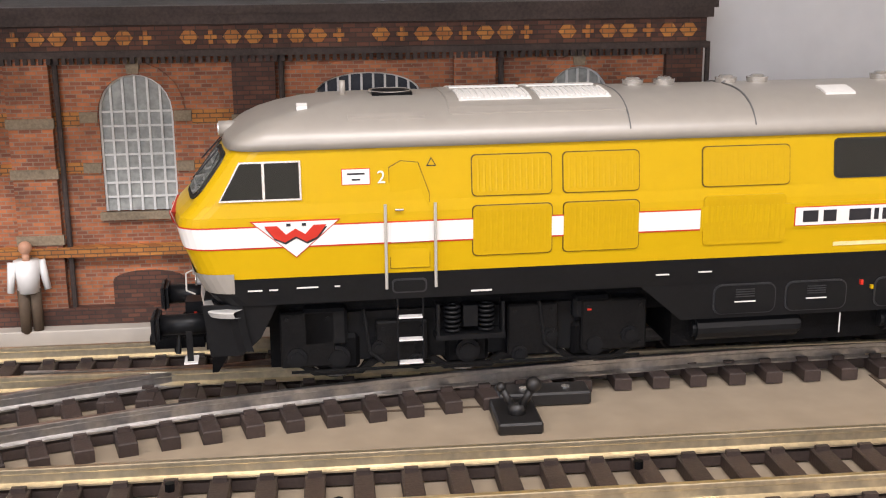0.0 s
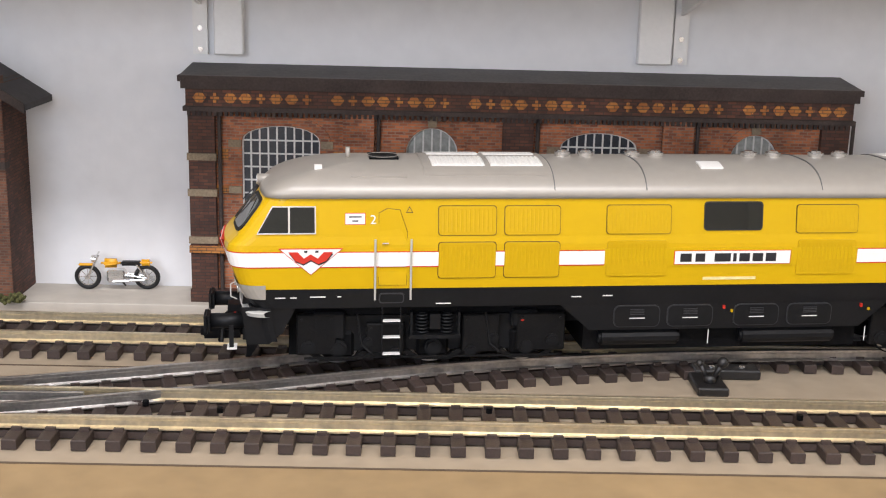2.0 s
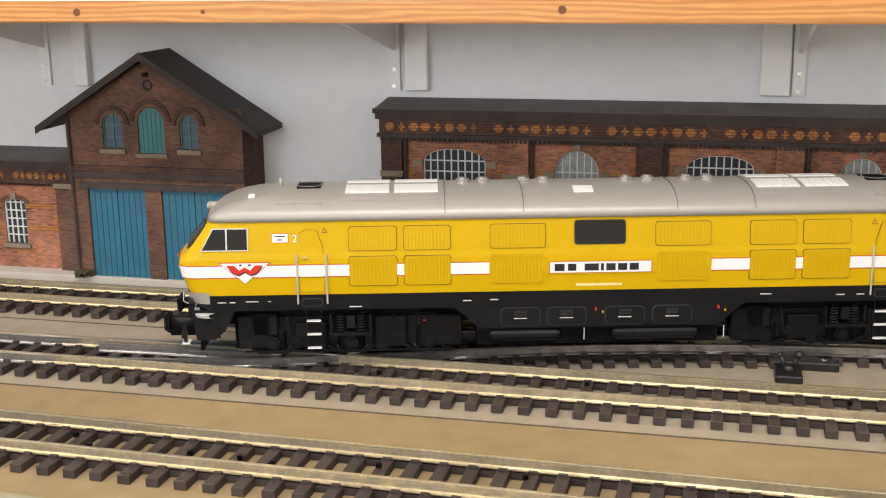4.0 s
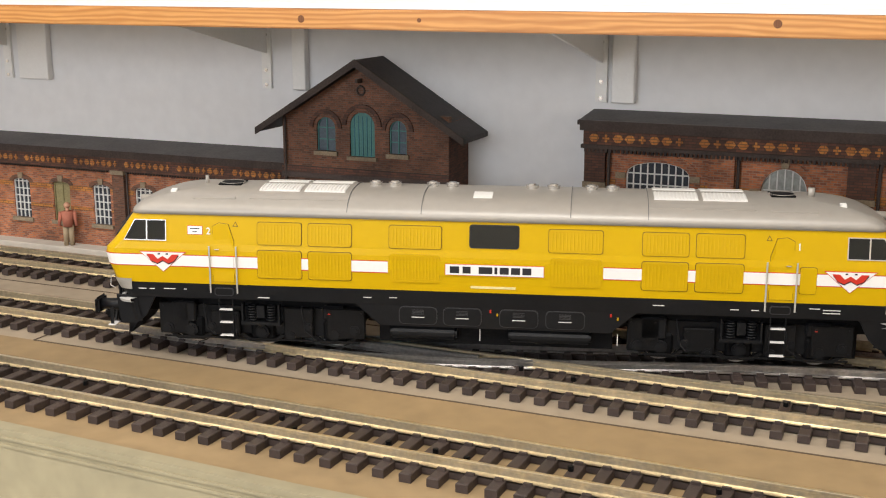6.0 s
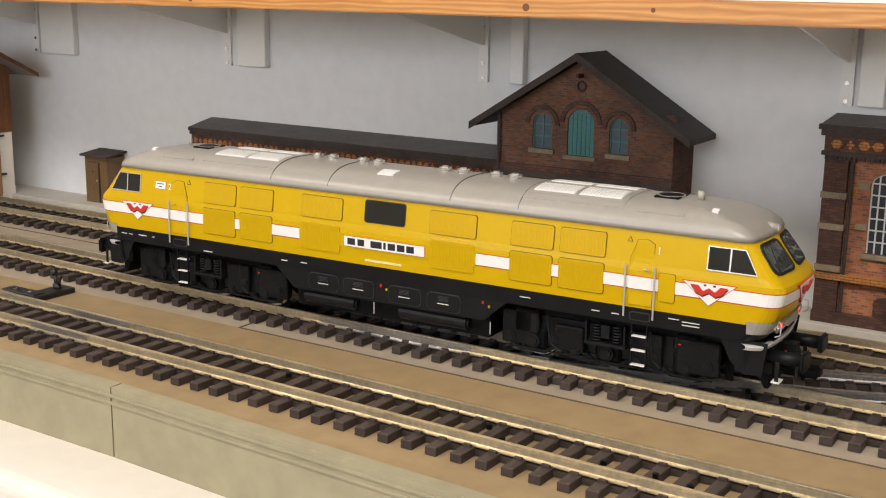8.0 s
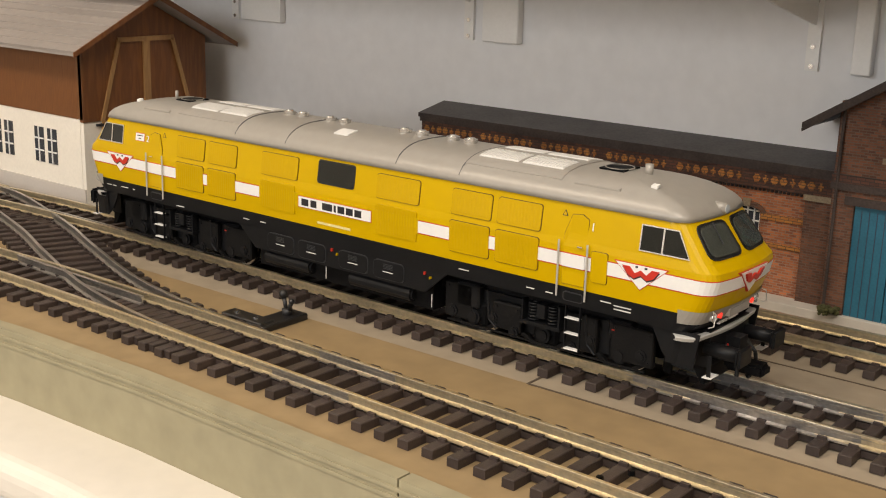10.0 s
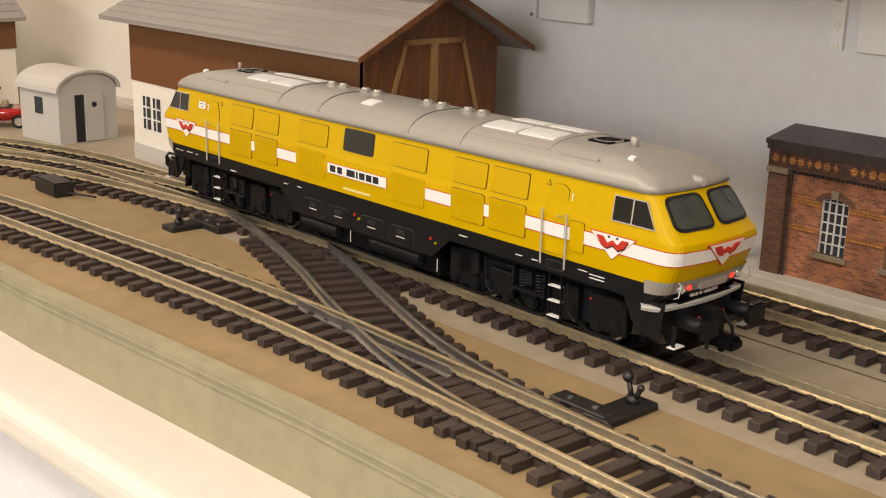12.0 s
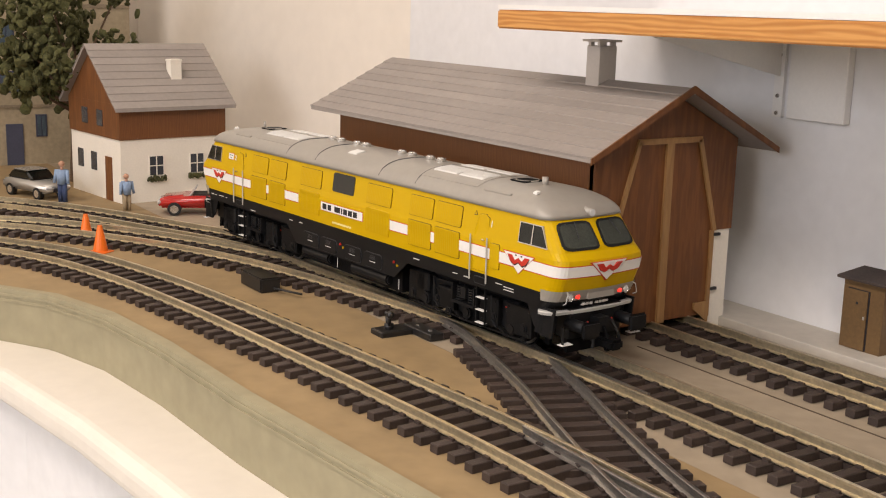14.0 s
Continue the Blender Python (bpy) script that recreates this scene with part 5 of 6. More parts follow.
part("side_wall", boxes((X0 - 0.0005, FG + 0.0005, PAVE, X0 + 0.002, WALL_Y, 0.166)), BRICK_DARK, gable, "dark brick side wall")
part("backing", boxes((X0 + 0.003, FG + 0.009, PAVE, X1 - 0.003, WALL_Y - 0.002, 0.168)), BRICK_DARK, gable)
part("string_course", boxes((X0 - 0.001, FG - 0.0035, 0.1000, X1 + 0.001, FG + 0.008, 0.1055)), SOOT, gable)
part("string_course", boxes((X0 - 0.001, FG - 0.0025, 0.1055, X1 + 0.001, FG + 0.008, 0.1120)), BRICK_DARK, gable)
for i, (a, b, z0, zs, r) in enumerate(holes):
    if i == 1:
        d = part("loading_door", prisms(FG + 0.002, FG + 0.004, arch(a, b, z0, zs, r)), TEAL, gable, "teal arched loading door")
        for k in range(1, 6):
            x = a + (b - a) * k / 6
            part("board_joint", boxes((x - 0.0003, FG + 0.0014, z0, x + 0.0003, FG + 0.003, zs + r * 0.7)), BLUE_DOOR, d)
        part("sill", boxes((a - 0.003, FG - 0.003, z0 - 0.004, b + 0.003, FG + 0.003, z0)), STONE, d)
    else:
        window_in(gable, a, b, z0, zs, r, FG, 2, 3, FACADE_BLUE, TEAL, label="small arched window with teal frame")
    bm = bmesh.new()
    band(bm, *arch_band(a - 0.004, b + 0.004, zs, r + 0.004, 0.0045), FG - 0.0018, FG + 0.002)
    part("arch_bricks", bm, BRICK_DARK, gable)
for a, b, z0, z1, r in doors:
    for k in (0, 1):
        xa, xb = a + (b - a) * k / 2, a + (b - a) * (k + 1) / 2
        leaf = part("door_leaf", boxes((xa + 0.0005, FG + 0.0025, PAVE, xb - 0.0005, FG + 0.0045, z1)), BLUE_DOOR, gable, "blue boarded door leaf")
        for j in range(1, 5):
            x = xa + (xb - xa) * j / 5
            part("board_joint", boxes((x - 0.0003, FG + 0.0020, PAVE, x + 0.0003, FG + 0.003, z1 - 0.004)), FACADE_FRAME, leaf)
part("lintel", boxes((X0 + 0.012, FG - 0.0025, 0.0880, X1 - 0.010, FG + 0.002, 0.0945)), SOOT, gable, "dark timber lintel")
part("rain_pipe", tubes(((X0 + 0.004, FG - 0.0025, PAVE), (X0 + 0.004, FG - 0.0025, 0.165), 0.0014)), SOOT, gable)
for sgn in (-1, 1):
    edge_x = MID + sgn * 0.1240
    bm = bmesh.new()
    prism(bm, [(MID, 0.2270), (edge_x, 0.1520), (edge_x, 0.1470), (MID, 0.2215)], FG - 0.014, WALL_Y)
    part("roof_slope", bm, ROOF_FELT, gable, "dark felt roof slope")
    part("barge_board", prisms(FG - 0.0160, FG - 0.0135, [(MID, 0.2275), (edge_x - sgn * 0.0, 0.1524), (edge_x, 0.1450), (MID, 0.2195)]), SOOT, gable, "black barge board")
bm = bmesh.new()
ring(bm, (MID, FG - 0.001, 0.1945), (0, 1, 0), 0.0045, 0.0012, 16, 6)
part("round_vent", bm, SOOT, gable)
part("hoist_beam", boxes((MID - 0.0015, FG - 0.012, 0.203, MID + 0.0015, FG, 0.207)), SOOT, gable)
bush = bmesh.new()
for i in range(50):
    c = Vector((random.uniform(-0.335, -0.320), random.uniform(0.222, 0.233), PAVE + random.uniform(0.001, 0.007)))
    bmesh.ops.create_icosphere(bush, subdivisions=1, radius=random.uniform(0.0012, 0.0026), matrix=Matrix.Translation(c))
tagged(part("weed_tuft", bush, LEAF), "small green weeds at the warehouse wall", "weeds", kind="stuff")
bush = bmesh.new()
for i in range(50):
    c = Vector((random.uniform(-0.150, -0.128), random.uniform(0.222, 0.233), PAVE + random.uniform(0.001, 0.007)))
    bmesh.ops.create_icosphere(bush, subdivisions=1, radius=random.uniform(0.0012, 0.0026), matrix=Matrix.Translation(c))
tagged(part("weed_tuft", bush, LEAF), "small green weeds at the warehouse wall", "weeds", kind="stuff")

# ---- shelf above, with its brackets ----
shelf = thing("wall_shelf", Matrix.Translation((0, 0, 0.003)), "white wall shelf with a varnished pine edge, above the layout", "shelf")
part("shelf_board", boxes((-1.32, 0.0905, 0.2745, 1.5, WALL_Y, 0.2925)), WHITE_BOARD, shelf, "white shelf board")
part("edge_strip", soft_box(-1.32, 0.0725, 0.2700, 1.5, 0.0900, 0.2885, 0.0015, 2), PINE, shelf, "varnished pine edge strip with knots")
part("top_strip", boxes((-1.32, 0.0735, 0.2888, 1.5, 0.0904, 0.2935)), WHITE_BOARD, shelf)
for x, z, r in ((-0.219, 0.279, 0.0035), (0.208, 0.281, 0.0035), (-0.10, 0.2795, 0.002), (0.62, 0.28, 0.003), (-0.62, 0.2785, 0.003)):
    part("knot", tubes(((x, 0.0722, z), (x, 0.0730, z), r, 12)), BROWN_WOOD, shelf, "dark wood knot")


def bracket(x, block):
    ob = thing("shelf_bracket", pose(x, WALL_Y, 0), "grey painted steel shelf bracket screwed to the wall", "shelf bracket", "shelf brackets")
    part("upright", boxes((-0.006, -0.004, 0.194, 0.006, 0, 0.2772)), WHITE_BOARD, ob)
    bm = bmesh.new()
    a = [bm.verts.new((-0.0015, y, z)) for y, z in ((-0.004, 0.2772), (-0.175, 0.2772), (-0.175, 0.271), (-0.004, 0.234))]
    b = [bm.verts.new((0.0015, v.co.y, v.co.z)) for v in a]
    bm.faces.new(a), bm.faces.new(b[::-1])
    for i in range(4):
        bm.faces.new((a[i], b[i], b[(i + 1) % 4], a[(i + 1) % 4]))
    part("arm", bm, WHITE_BOARD, ob, "tapered bracket arm")
    for z in (0.198, 0.215, 0.255):
        part("screw", tubes(((0, -0.004, z), (0, -0.0052, z), 0.0022)), CHROME, ob)
    wood = thing("wall_block", pose(x + block[0], WALL_Y, 0), "pale grey painted wooden block on the wall beside a bracket", "wall block", "wall blocks")
    part("block", soft_box(0, -0.010, 0.194, block[1] - block[0], 0, 0.2772, 0.001, 1), WHITE_BOARD, wood)


for x, block in ((0.009, (0.012, 0.036)), (-0.387, (0.037, 0.054)), (-0.767, (0.022, 0.068)), (0.405, (-0.036, -0.008)), (0.800, (0.012, 0.036)), (-1.135, (0.017, 0.086))):
    bracket(x, block)

# ---- engine shed ----
shed = thing("engine_shed", Matrix.Translation((-0.026, -0.0312, 0.00155)) @ Matrix.Diagonal((1.0, 1.12, 1.10, 1)), "white and brown model engine shed with grey slate roof on track", "model building")
GX, CY, HW, BACK = -1.115, 0.160, 0.080, -1.600
for s in (-1, 1):
    y0, y1 = sorted((CY + s * HW, CY + s * (HW - 0.006)))
    part("lower_wall", boxes((BACK, y0, GROUND, GX - 0.0065, y1, 0.078)), PLASTER, shed, "white plastered lower wall")
    y0, y1 = sorted((CY + s * HW, CY + s * 0.056))
    part("corner_pier", boxes((GX - 0.006, y0 + 0.0001, GROUND, GX + 0.0005, y1 - 0.0001, 0.075)), PLASTER, shed, "white plastered pier beside the gate")
    y0, y1 = sorted((CY + s * (HW + 0.0010), CY + s * (HW - 0.005)))
    part("upper_wall", boxes((BACK - 0.001, y0, 0.0781, GX + 0.0012, y1, 0.156)), BROWN_WOOD, shed, "brown boarded upper wall")
part("back_wall", boxes((BACK, CY - HW + 0.006, GROUND, BACK + 0.006, CY + HW - 0.006, 0.156)), PLASTER, shed, "white plastered back wall")
for s in (-1, 1):
    part("plinth", boxes((BACK, min(CY + s * HW, CY + s * (HW + 0.0015)), GROUND, GX, max(CY + s * HW, CY + s * (HW + 0.0015)), 0.004)), PLINTH, shed)


def along_x(pts, x0, x1):
    bm = bmesh.new()
    a = [bm.verts.new((x0, y, z)) for y, z in pts]
    b = [bm.verts.new((x1, y, z)) for y, z in pts]
    bm.faces.new(a), bm.faces.new(b[::-1])
    n = len(pts)
    for i in range(n):
        bm.faces.new((a[i], b[i], b[(i + 1) % n], a[(i + 1) % n]))
    return bm


part("gable_boarding", along_x([(CY - HW - 0.001, 0.0751), (CY - 0.056, 0.0751), (CY - 0.034, 0.158), (CY + 0.034, 0.158), (CY + 0.056, 0.0751), (CY + HW + 0.001, 0.0751), (CY + HW + 0.001, 0.157), (CY, 0.199), (CY - HW - 0.001, 0.157)], GX - 0.004, GX + 0.0022), BROWN_WOOD, shed, "brown boarded gable")
for k in (-1, 1):
    leaf = part("gate_leaf", along_x([(CY + k * 0.0008, -0.002), (CY + k * 0.0575, -0.002), (CY + k * 0.0575, 0.0751), (CY + k * 0.034, 0.158), (CY + k * 0.0008, 0.158)], GX - 0.002, GX + 0.0015), BROWN_WOOD, shed, "closed brown boarded gate leaf")
    part("gate_trim", along_x([(CY + k * 0.0605, 0.0751), (CY + k * 0.0565, 0.0751), (CY + k * 0.0325, 0.1575), (CY + k * 0.0365, 0.1585)], GX + 0.0024, GX + 0.0048), PALE_WOOD, leaf, "pale timber trim")
    part("gate_trim", boxes((GX + 0.0016, min(CY + k * 0.0545, CY + k * 0.0585), -0.004, GX + 0.0040, max(CY + k * 0.0545, CY + k * 0.0585), 0.075)), PALE_WOOD, leaf)
    part("gate_trim", along_x([(CY + k * 0.0575, -0.010), (CY + k * 0.040, 0.004), (CY + k * 0.040, 0.010), (CY + k * 0.0575, 0.010)], GX + 0.0018, GX + 0.0042), PALE_WOOD, leaf)
    for z in (0.02, 0.07):
        part("hinge", boxes((GX + 0.0018, CY + k * 0.062 - 0.004, z, GX + 0.0045, CY + k * 0.062 + 0.004, z + 0.0025)), INK, leaf)
part("gate_post", boxes((GX + 0.0016, CY - 0.0040, -0.003, GX + 0.0046, CY + 0.0040, 0.158)), PALE_WOOD, shed, "pale middle batten")
part("gate_head", boxes((GX + 0.0026, CY - 0.036, 0.1555, GX + 0.0048, CY + 0.036, 0.1605)), PALE_WOOD, shed)
for s in (-1, 1):
    base = along_x([(CY, 0.2040), (CY + s * 0.104, 0.1500), (CY + s * 0.104, 0.1465), (CY, 0.2000)], BACK - 0.03, GX + 0.028)
    slope = part("roof_slope", base, SLATE, shed, "grey slated roof slope")
    for i in range(9):
        t0, t1 = i / 9, (i + 1.03) / 9
        p = lambda t, up: (CY + s * 0.1045 * t, 0.2040 - 0.0540 * t + up)
        part("roof_plank", along_x([p(t0, 0.0004), p(min(t1, 1.0), 0.0016), p(min(t1, 1.0), 0.0003), p(t0, 0.0001)], BACK - 0.031, GX + 0.029), SLATE, slope)
part("barge_board", along_x([(CY, 0.2062), (CY + 0.106, 0.1505), (CY + 0.106, 0.1455), (CY, 0.2000), (CY - 0.106, 0.1455), (CY - 0.106, 0.1505)], GX + 0.0292, GX + 0.0310), BROWN_WOOD, shed)
part("chimney", soft_box(-1.225, CY - 0.012, 0.190, -1.205, CY + 0.008, 0.2340, 0.0006, 1), PLINTH, shed, "grey chimney with a cap")
part("chimney_cap", boxes((-1.228, CY - 0.015, 0.2375, -1.202, CY + 0.011, 0.2395), (-1.224, CY - 0.011, 0.2340, -1.220, CY - 0.007, 0.2375), (-1.210, CY + 0.003, 0.2340, -1.206, CY + 0.007, 0.2375), (-1.224, CY + 0.003, 0.2340, -1.220, CY + 0.007, 0.2375), (-1.210, CY - 0.011, 0.2340, -1.206, CY - 0.007, 0.2375)), PLINTH, shed)
for x in (-1.19, -1.28, -1.37, -1.46, -1.55):
    for u in (-0.013, 0.013):
        w = part("window", boxes((x + u - 0.009, CY - HW - 0.0008, 0.024, x + u + 0.009, CY - HW + 0.001, 0.062)), WINDOW_DARK, shed, "tall shed window")
        part("window_bar", boxes((x + u - 0.0008, CY - HW - 0.0016, 0.024, x + u + 0.0008, CY - HW - 0.0004, 0.062), (x + u - 0.009, CY - HW - 0.0016, 0.049, x + u + 0.009, CY - HW - 0.0004, 0.0505), (x + u - 0.009, CY - HW - 0.0016, 0.036, x + u + 0.009, CY - HW - 0.0004, 0.0375)), WHITE, w)

# ---- farmhouse ----
house = thing("farmhouse", pose(-2.0746, -0.0779, GROUND, 0, 0, 96.5) @ Matrix.Scale(1.03, 4), "white and brown model farmhouse with a grey slate roof", "model building")
# local x runs along the long wall, local y to the gable's far side
HL, HG = 0.170, 0.180
part("lower_wall", boxes((0, 0, 0, HL, HG, 0.0945)), PLASTER, house, "white plastered ground floor")
bm = boxes((-0.002, -0.002, 0.0945, HL + 0.002, HG + 0.002, 0.146))
a = [bm.verts.new((-0.002, y, z)) for y, z in ((-0.002, 0.1461), (HG + 0.002, 0.1461), (HG / 2, 0.224))]
b = [bm.verts.new((HL + 0.002, v.co.y, v.co.z)) for v in a]
bm.faces.new(a), bm.faces.new(b[::-1])
for i in range(3):
    bm.faces.new((a[i], b[i], b[(i + 1) % 3], a[(i + 1) % 3]))
part("upper_wall", bm, BROWN_WOOD, house, "brown boarded upper floor")
for s in (0, 1):
    y_e, y_m = (-0.014, HG / 2) if s == 0 else (HG + 0.014, HG / 2)
    slope = part("roof_slope", along_x([(y_m, 0.2300), (y_e, 0.1400), (y_e, 0.1365), (y_m, 0.2260)], -0.012, HL + 0.014), SLATE, house, "grey slated roof slope")
    for i in range(9):
        t0, t1 = i / 9, min(1.0, (i + 1.03) / 9)
        p = lambda t, up: (y_m + (y_e - y_m) * t, 0.2300 - 0.0900 * t + up)
        part("roof_plank", along_x([p(t0, 0.0005), p(t1, 0.0022), p(t1, 0.0003), p(t0, 0.0001)], -0.013, HL + 0.015), SLATE, slope)
part("chimney", boxes((HL * 0.58, 0.030, 0.165, HL * 0.58 + 0.017, 0.046, 0.206), (HL * 0.58 - 0.001, 0.029, 0.206, HL * 0.58 + 0.018, 0.047, 0.209)), PLASTER, house, "white chimney")
for x in (0.045, 0.112):
    w = part("window", boxes((x, -0.0010, 0.040, x + 0.022, 0.001, 0.068)), WINDOW_DARK, house, "small window with a flower box")
    part("window_bar", boxes((x + 0.0103, -0.0020, 0.040, x + 0.0117, -0.0006, 0.068), (x, -0.0020, 0.0535, x + 0.022, -0.0006, 0.0548), (x - 0.0015, -0.0018, 0.0385, x, 0, 0.069), (x + 0.022, -0.0018, 0.0385, x + 0.0235, 0, 0.069)), PLASTER, w)
    bm = bmesh.new()
    for i in range(26):
        bmesh.ops.create_icosphere(bm, subdivisions=1, radius=random.uniform(0.002, 0.0035), matrix=Matrix.Translation((x + random.uniform(-0.003, 0.025), random.uniform(-0.006, -0.001), 0.034 + random.uniform(-0.002, 0.004))))
    part("flower_box", bm, LEAF, w)
for y, z0, z1 in ((0.055, 0.110, 0.134), (0.110, 0.110, 0.134)):
    part("window", boxes((-0.0032, y, z0, -0.0018, y + 0.020, z1)), WINDOW_DARK, house, "small upper window")
part("window", boxes((-0.0010, 0.085, 0.040, 0.001, 0.105, 0.068)), WINDOW_DARK, house)
part("window", boxes((-0.0010, 0.135, 0.040, 0.001, 0.155, 0.068)), WINDOW_DARK, house)
part("house_door", boxes((-0.0016, 0.030, 0.0, 0.001, 0.052, 0.066)), BROWN_WOOD, house, "brown house door")

# ---- small huts ----
hut = thing("platelayer_hut", pose(-1.8130, 0.0540, GROUND, 0, 0, 8) @ Matrix.Scale(1.15, 4), "pale grey model hut with a curved roof and open door", "model hut")
pts = [(-0.040, 0), (0.040, 0), (0.040, 0.062)] + [(0.040 * math.cos(math.pi * i / 12), 0.062 + 0.022 * math.sin(math.pi * i / 12)) for i in range(1, 12)] + [(-0.040, 0.062)]
part("hut_body", along_x(pts, -0.042, 0.042), HUT, hut)
pts = [(0.045 * math.cos(math.pi * i / 12), 0.0625 + 0.0245 * math.sin(math.pi * i / 12)) for i in range(13)]
pts += [(0.042 * math.cos(math.pi * i / 12), 0.0625 + 0.0215 * math.sin(math.pi * i / 12)) for i in range(12, -1, -1)]
part("hut_roof", along_x(pts, -0.046, 0.046), PLINTH, hut, "curved grey roof")
# the doorway's inner shade is a black panel on the solid front
part("door_opening", boxes((0.0405, -0.018, 0.001, 0.0428, -0.006, 0.058)), INK, hut, "black panel for the shade in the open doorway")
leaf = part("hut_door", boxes((0.0405, -0.005, 0.001, 0.0445, 0.020, 0.058)), HUT, hut)
part("door_window", tubes(((0.0444, 0.007, 0.045), (0.0450, 0.007, 0.045), 0.0035, 10)), INK, leaf)
part("hut_window", boxes((-0.008, -0.0412, 0.034, 0.008, -0.0395, 0.054)), WINDOW_DARK, hut)
out = thing("outhouse", pose(-0.990, 0.272, PAVE, 0, 0, 0), "small brown boarded outhouse with a dark flat roof, by the wall", "model hut")
part("outhouse_body", boxes((-0.022, -0.015, 0, 0.022, 0.016, 0.064)), OUTHOUSE, out)
part("outhouse_roof", along_x([(-0.020, 0.0645), (0.018, 0.069), (0.018, 0.0715), (-0.020, 0.067)], -0.027, 0.027), SOOT, out, "dark sloping roof")
part("door_gap", boxes((-0.0166, -0.0158, 0.001, 0.0070, -0.0145, 0.0568)), INK, out)
part("outhouse_door", boxes((-0.016, -0.0168, 0.001, 0.0058, -0.0150, 0.056)), OUTHOUSE, out)
part("door_hole", boxes((-0.0062, -0.0172, 0.043, -0.0040, -0.0160, 0.0452)), INK, out)
part("outhouse_latch", boxes((0.0028, -0.0178, 0.030, 0.0040, -0.0164, 0.033)), RAIL_GREY, out)

# ---- vehicles and figures ----


def motorbike(m, paint, label, sporty=False):
    ob = thing("model_motorcycle", m, label, "model motorcycle", "model motorcycles")
    for x in (-0.0225, 0.0225):
        bm = bmesh.new()
        ring(bm, (x, 0, 0.0102), (0, 1, 0), 0.0085, 0.0017, 24, 8)
        tyre = part("wheel", bm, RUBBER, ob, "black tyre", smooth=True)
        bm = bmesh.new()
        ring(bm, (x, 0, 0.0102), (0, 1, 0), 0.0068, 0.0005, 20, 6)
        tube(bm, (x, -0.0018, 0.0102), (x, 0.0018, 0.0102), 0.0022, 10)
        for i in range(8):
            a = math.pi * i / 4
            tube(bm, (x, 0, 0.0102), (x + 0.0068 * math.cos(a), 0, 0.0102 + 0.0068 * math.sin(a)), 0.00025, 5)
        part("rim", bm, CHROME, tyre, "bright spoked rim")
    bm = bmesh.new()
    for y in (-0.0022, 0.0022):
        tube(bm, (-0.0225, y, 0.0102), (-0.0140, y, 0.0270), 0.0008, 8)
        tube(bm, (0.0225, y, 0.0102), (0.0060, y, 0.0125), 0.0009, 8)
        tube(bm, (0.0225, y, 0.0102), (0.0150, y, 0.0215), 0.0008, 8)
    tube(bm, (-0.0145, -0.0070, 0.0280), (-0.0145, 0.0070, 0.0280), 0.0006, 8)
    part("fork", bm, CHROME, ob)
    part("engine", soft_box(-0.0075, -0.0042, 0.0065, 0.0065, 0.0042, 0.0165, 0.0015, 1), CHROME, ob, "bright engine block")
    bm = bmesh.new()
    tube(bm, (-0.003, -0.0045, 0.0080), (0.022, -0.0055, 0.0100), 0.0012, 8)
    part("exhaust", bm, CHROME, ob)
    bm = soft_box(-0.0120, -0.0040, 0.0180, 0.0030, 0.0040, 0.0250, 0.0030, 3)
    part("fuel_tank", bm, paint, ob, smooth=True)
    part("seat", soft_box(0.0030, -0.0032, 0.0200, 0.0190, 0.0032, 0.0230, 0.0012, 2), RUBBER, ob)
    part("tail", soft_box(0.0170, -0.0030, 0.0195, 0.0270, 0.0030, 0.0245, 0.0020, 2), paint, ob)
    part("headlamp", tubes(((-0.0185, 0, 0.0250), (-0.0150, 0, 0.0250), 0.0030, 12)), CHROME, ob)
    part("mudguard", soft_box(-0.0290, -0.0020, 0.0195, -0.0170, 0.0020, 0.0210, 0.0007, 1), paint, ob)
    part("stand", tubes(((0.002, 0.002, 0.007), (0.004, 0.008, 0.0002), 0.0007)), RUBBER, ob)
    if sporty:
        part("fairing", soft_box(-0.0205, -0.0046, 0.0165, -0.0085, 0.0046, 0.0285, 0.0040, 3), CAR_SILVER, ob, "silver fairing", smooth=True)
        part("belly_pan", soft_box(-0.0100, -0.0046, 0.0040, 0.0070, 0.0046, 0.0110, 0.0020, 2), paint, ob, smooth=True)
        part("side_panel", soft_box(-0.0110, -0.0050, 0.0105, 0.0010, 0.0050, 0.0190, 0.0025, 2), paint, ob, smooth=True)
        part("silencer", tubes(((0.008, -0.0060, 0.0095), (0.027, -0.0066, 0.0170), 0.0021, 12)), CHROME, ob, "bright silencer")
        part("top_case", soft_box(0.0205, -0.0036, 0.0246, 0.0300, 0.0036, 0.0290, 0.0012, 1), RUBBER, ob, "black tail case")
    return ob


motorbike(pose(-0.064, 0.276, PAVE, 5, 0, 3) @ Matrix.Scale(1.1, 4), BIKE_YELLOW, "yellow model motorcycle with bright wheels, parked by the wall")
motorbike(pose(-0.858, 0.268, PAVE, 5, 0, 12), CAR_RED, "red and silver model motorcycle parked by the wall", True)


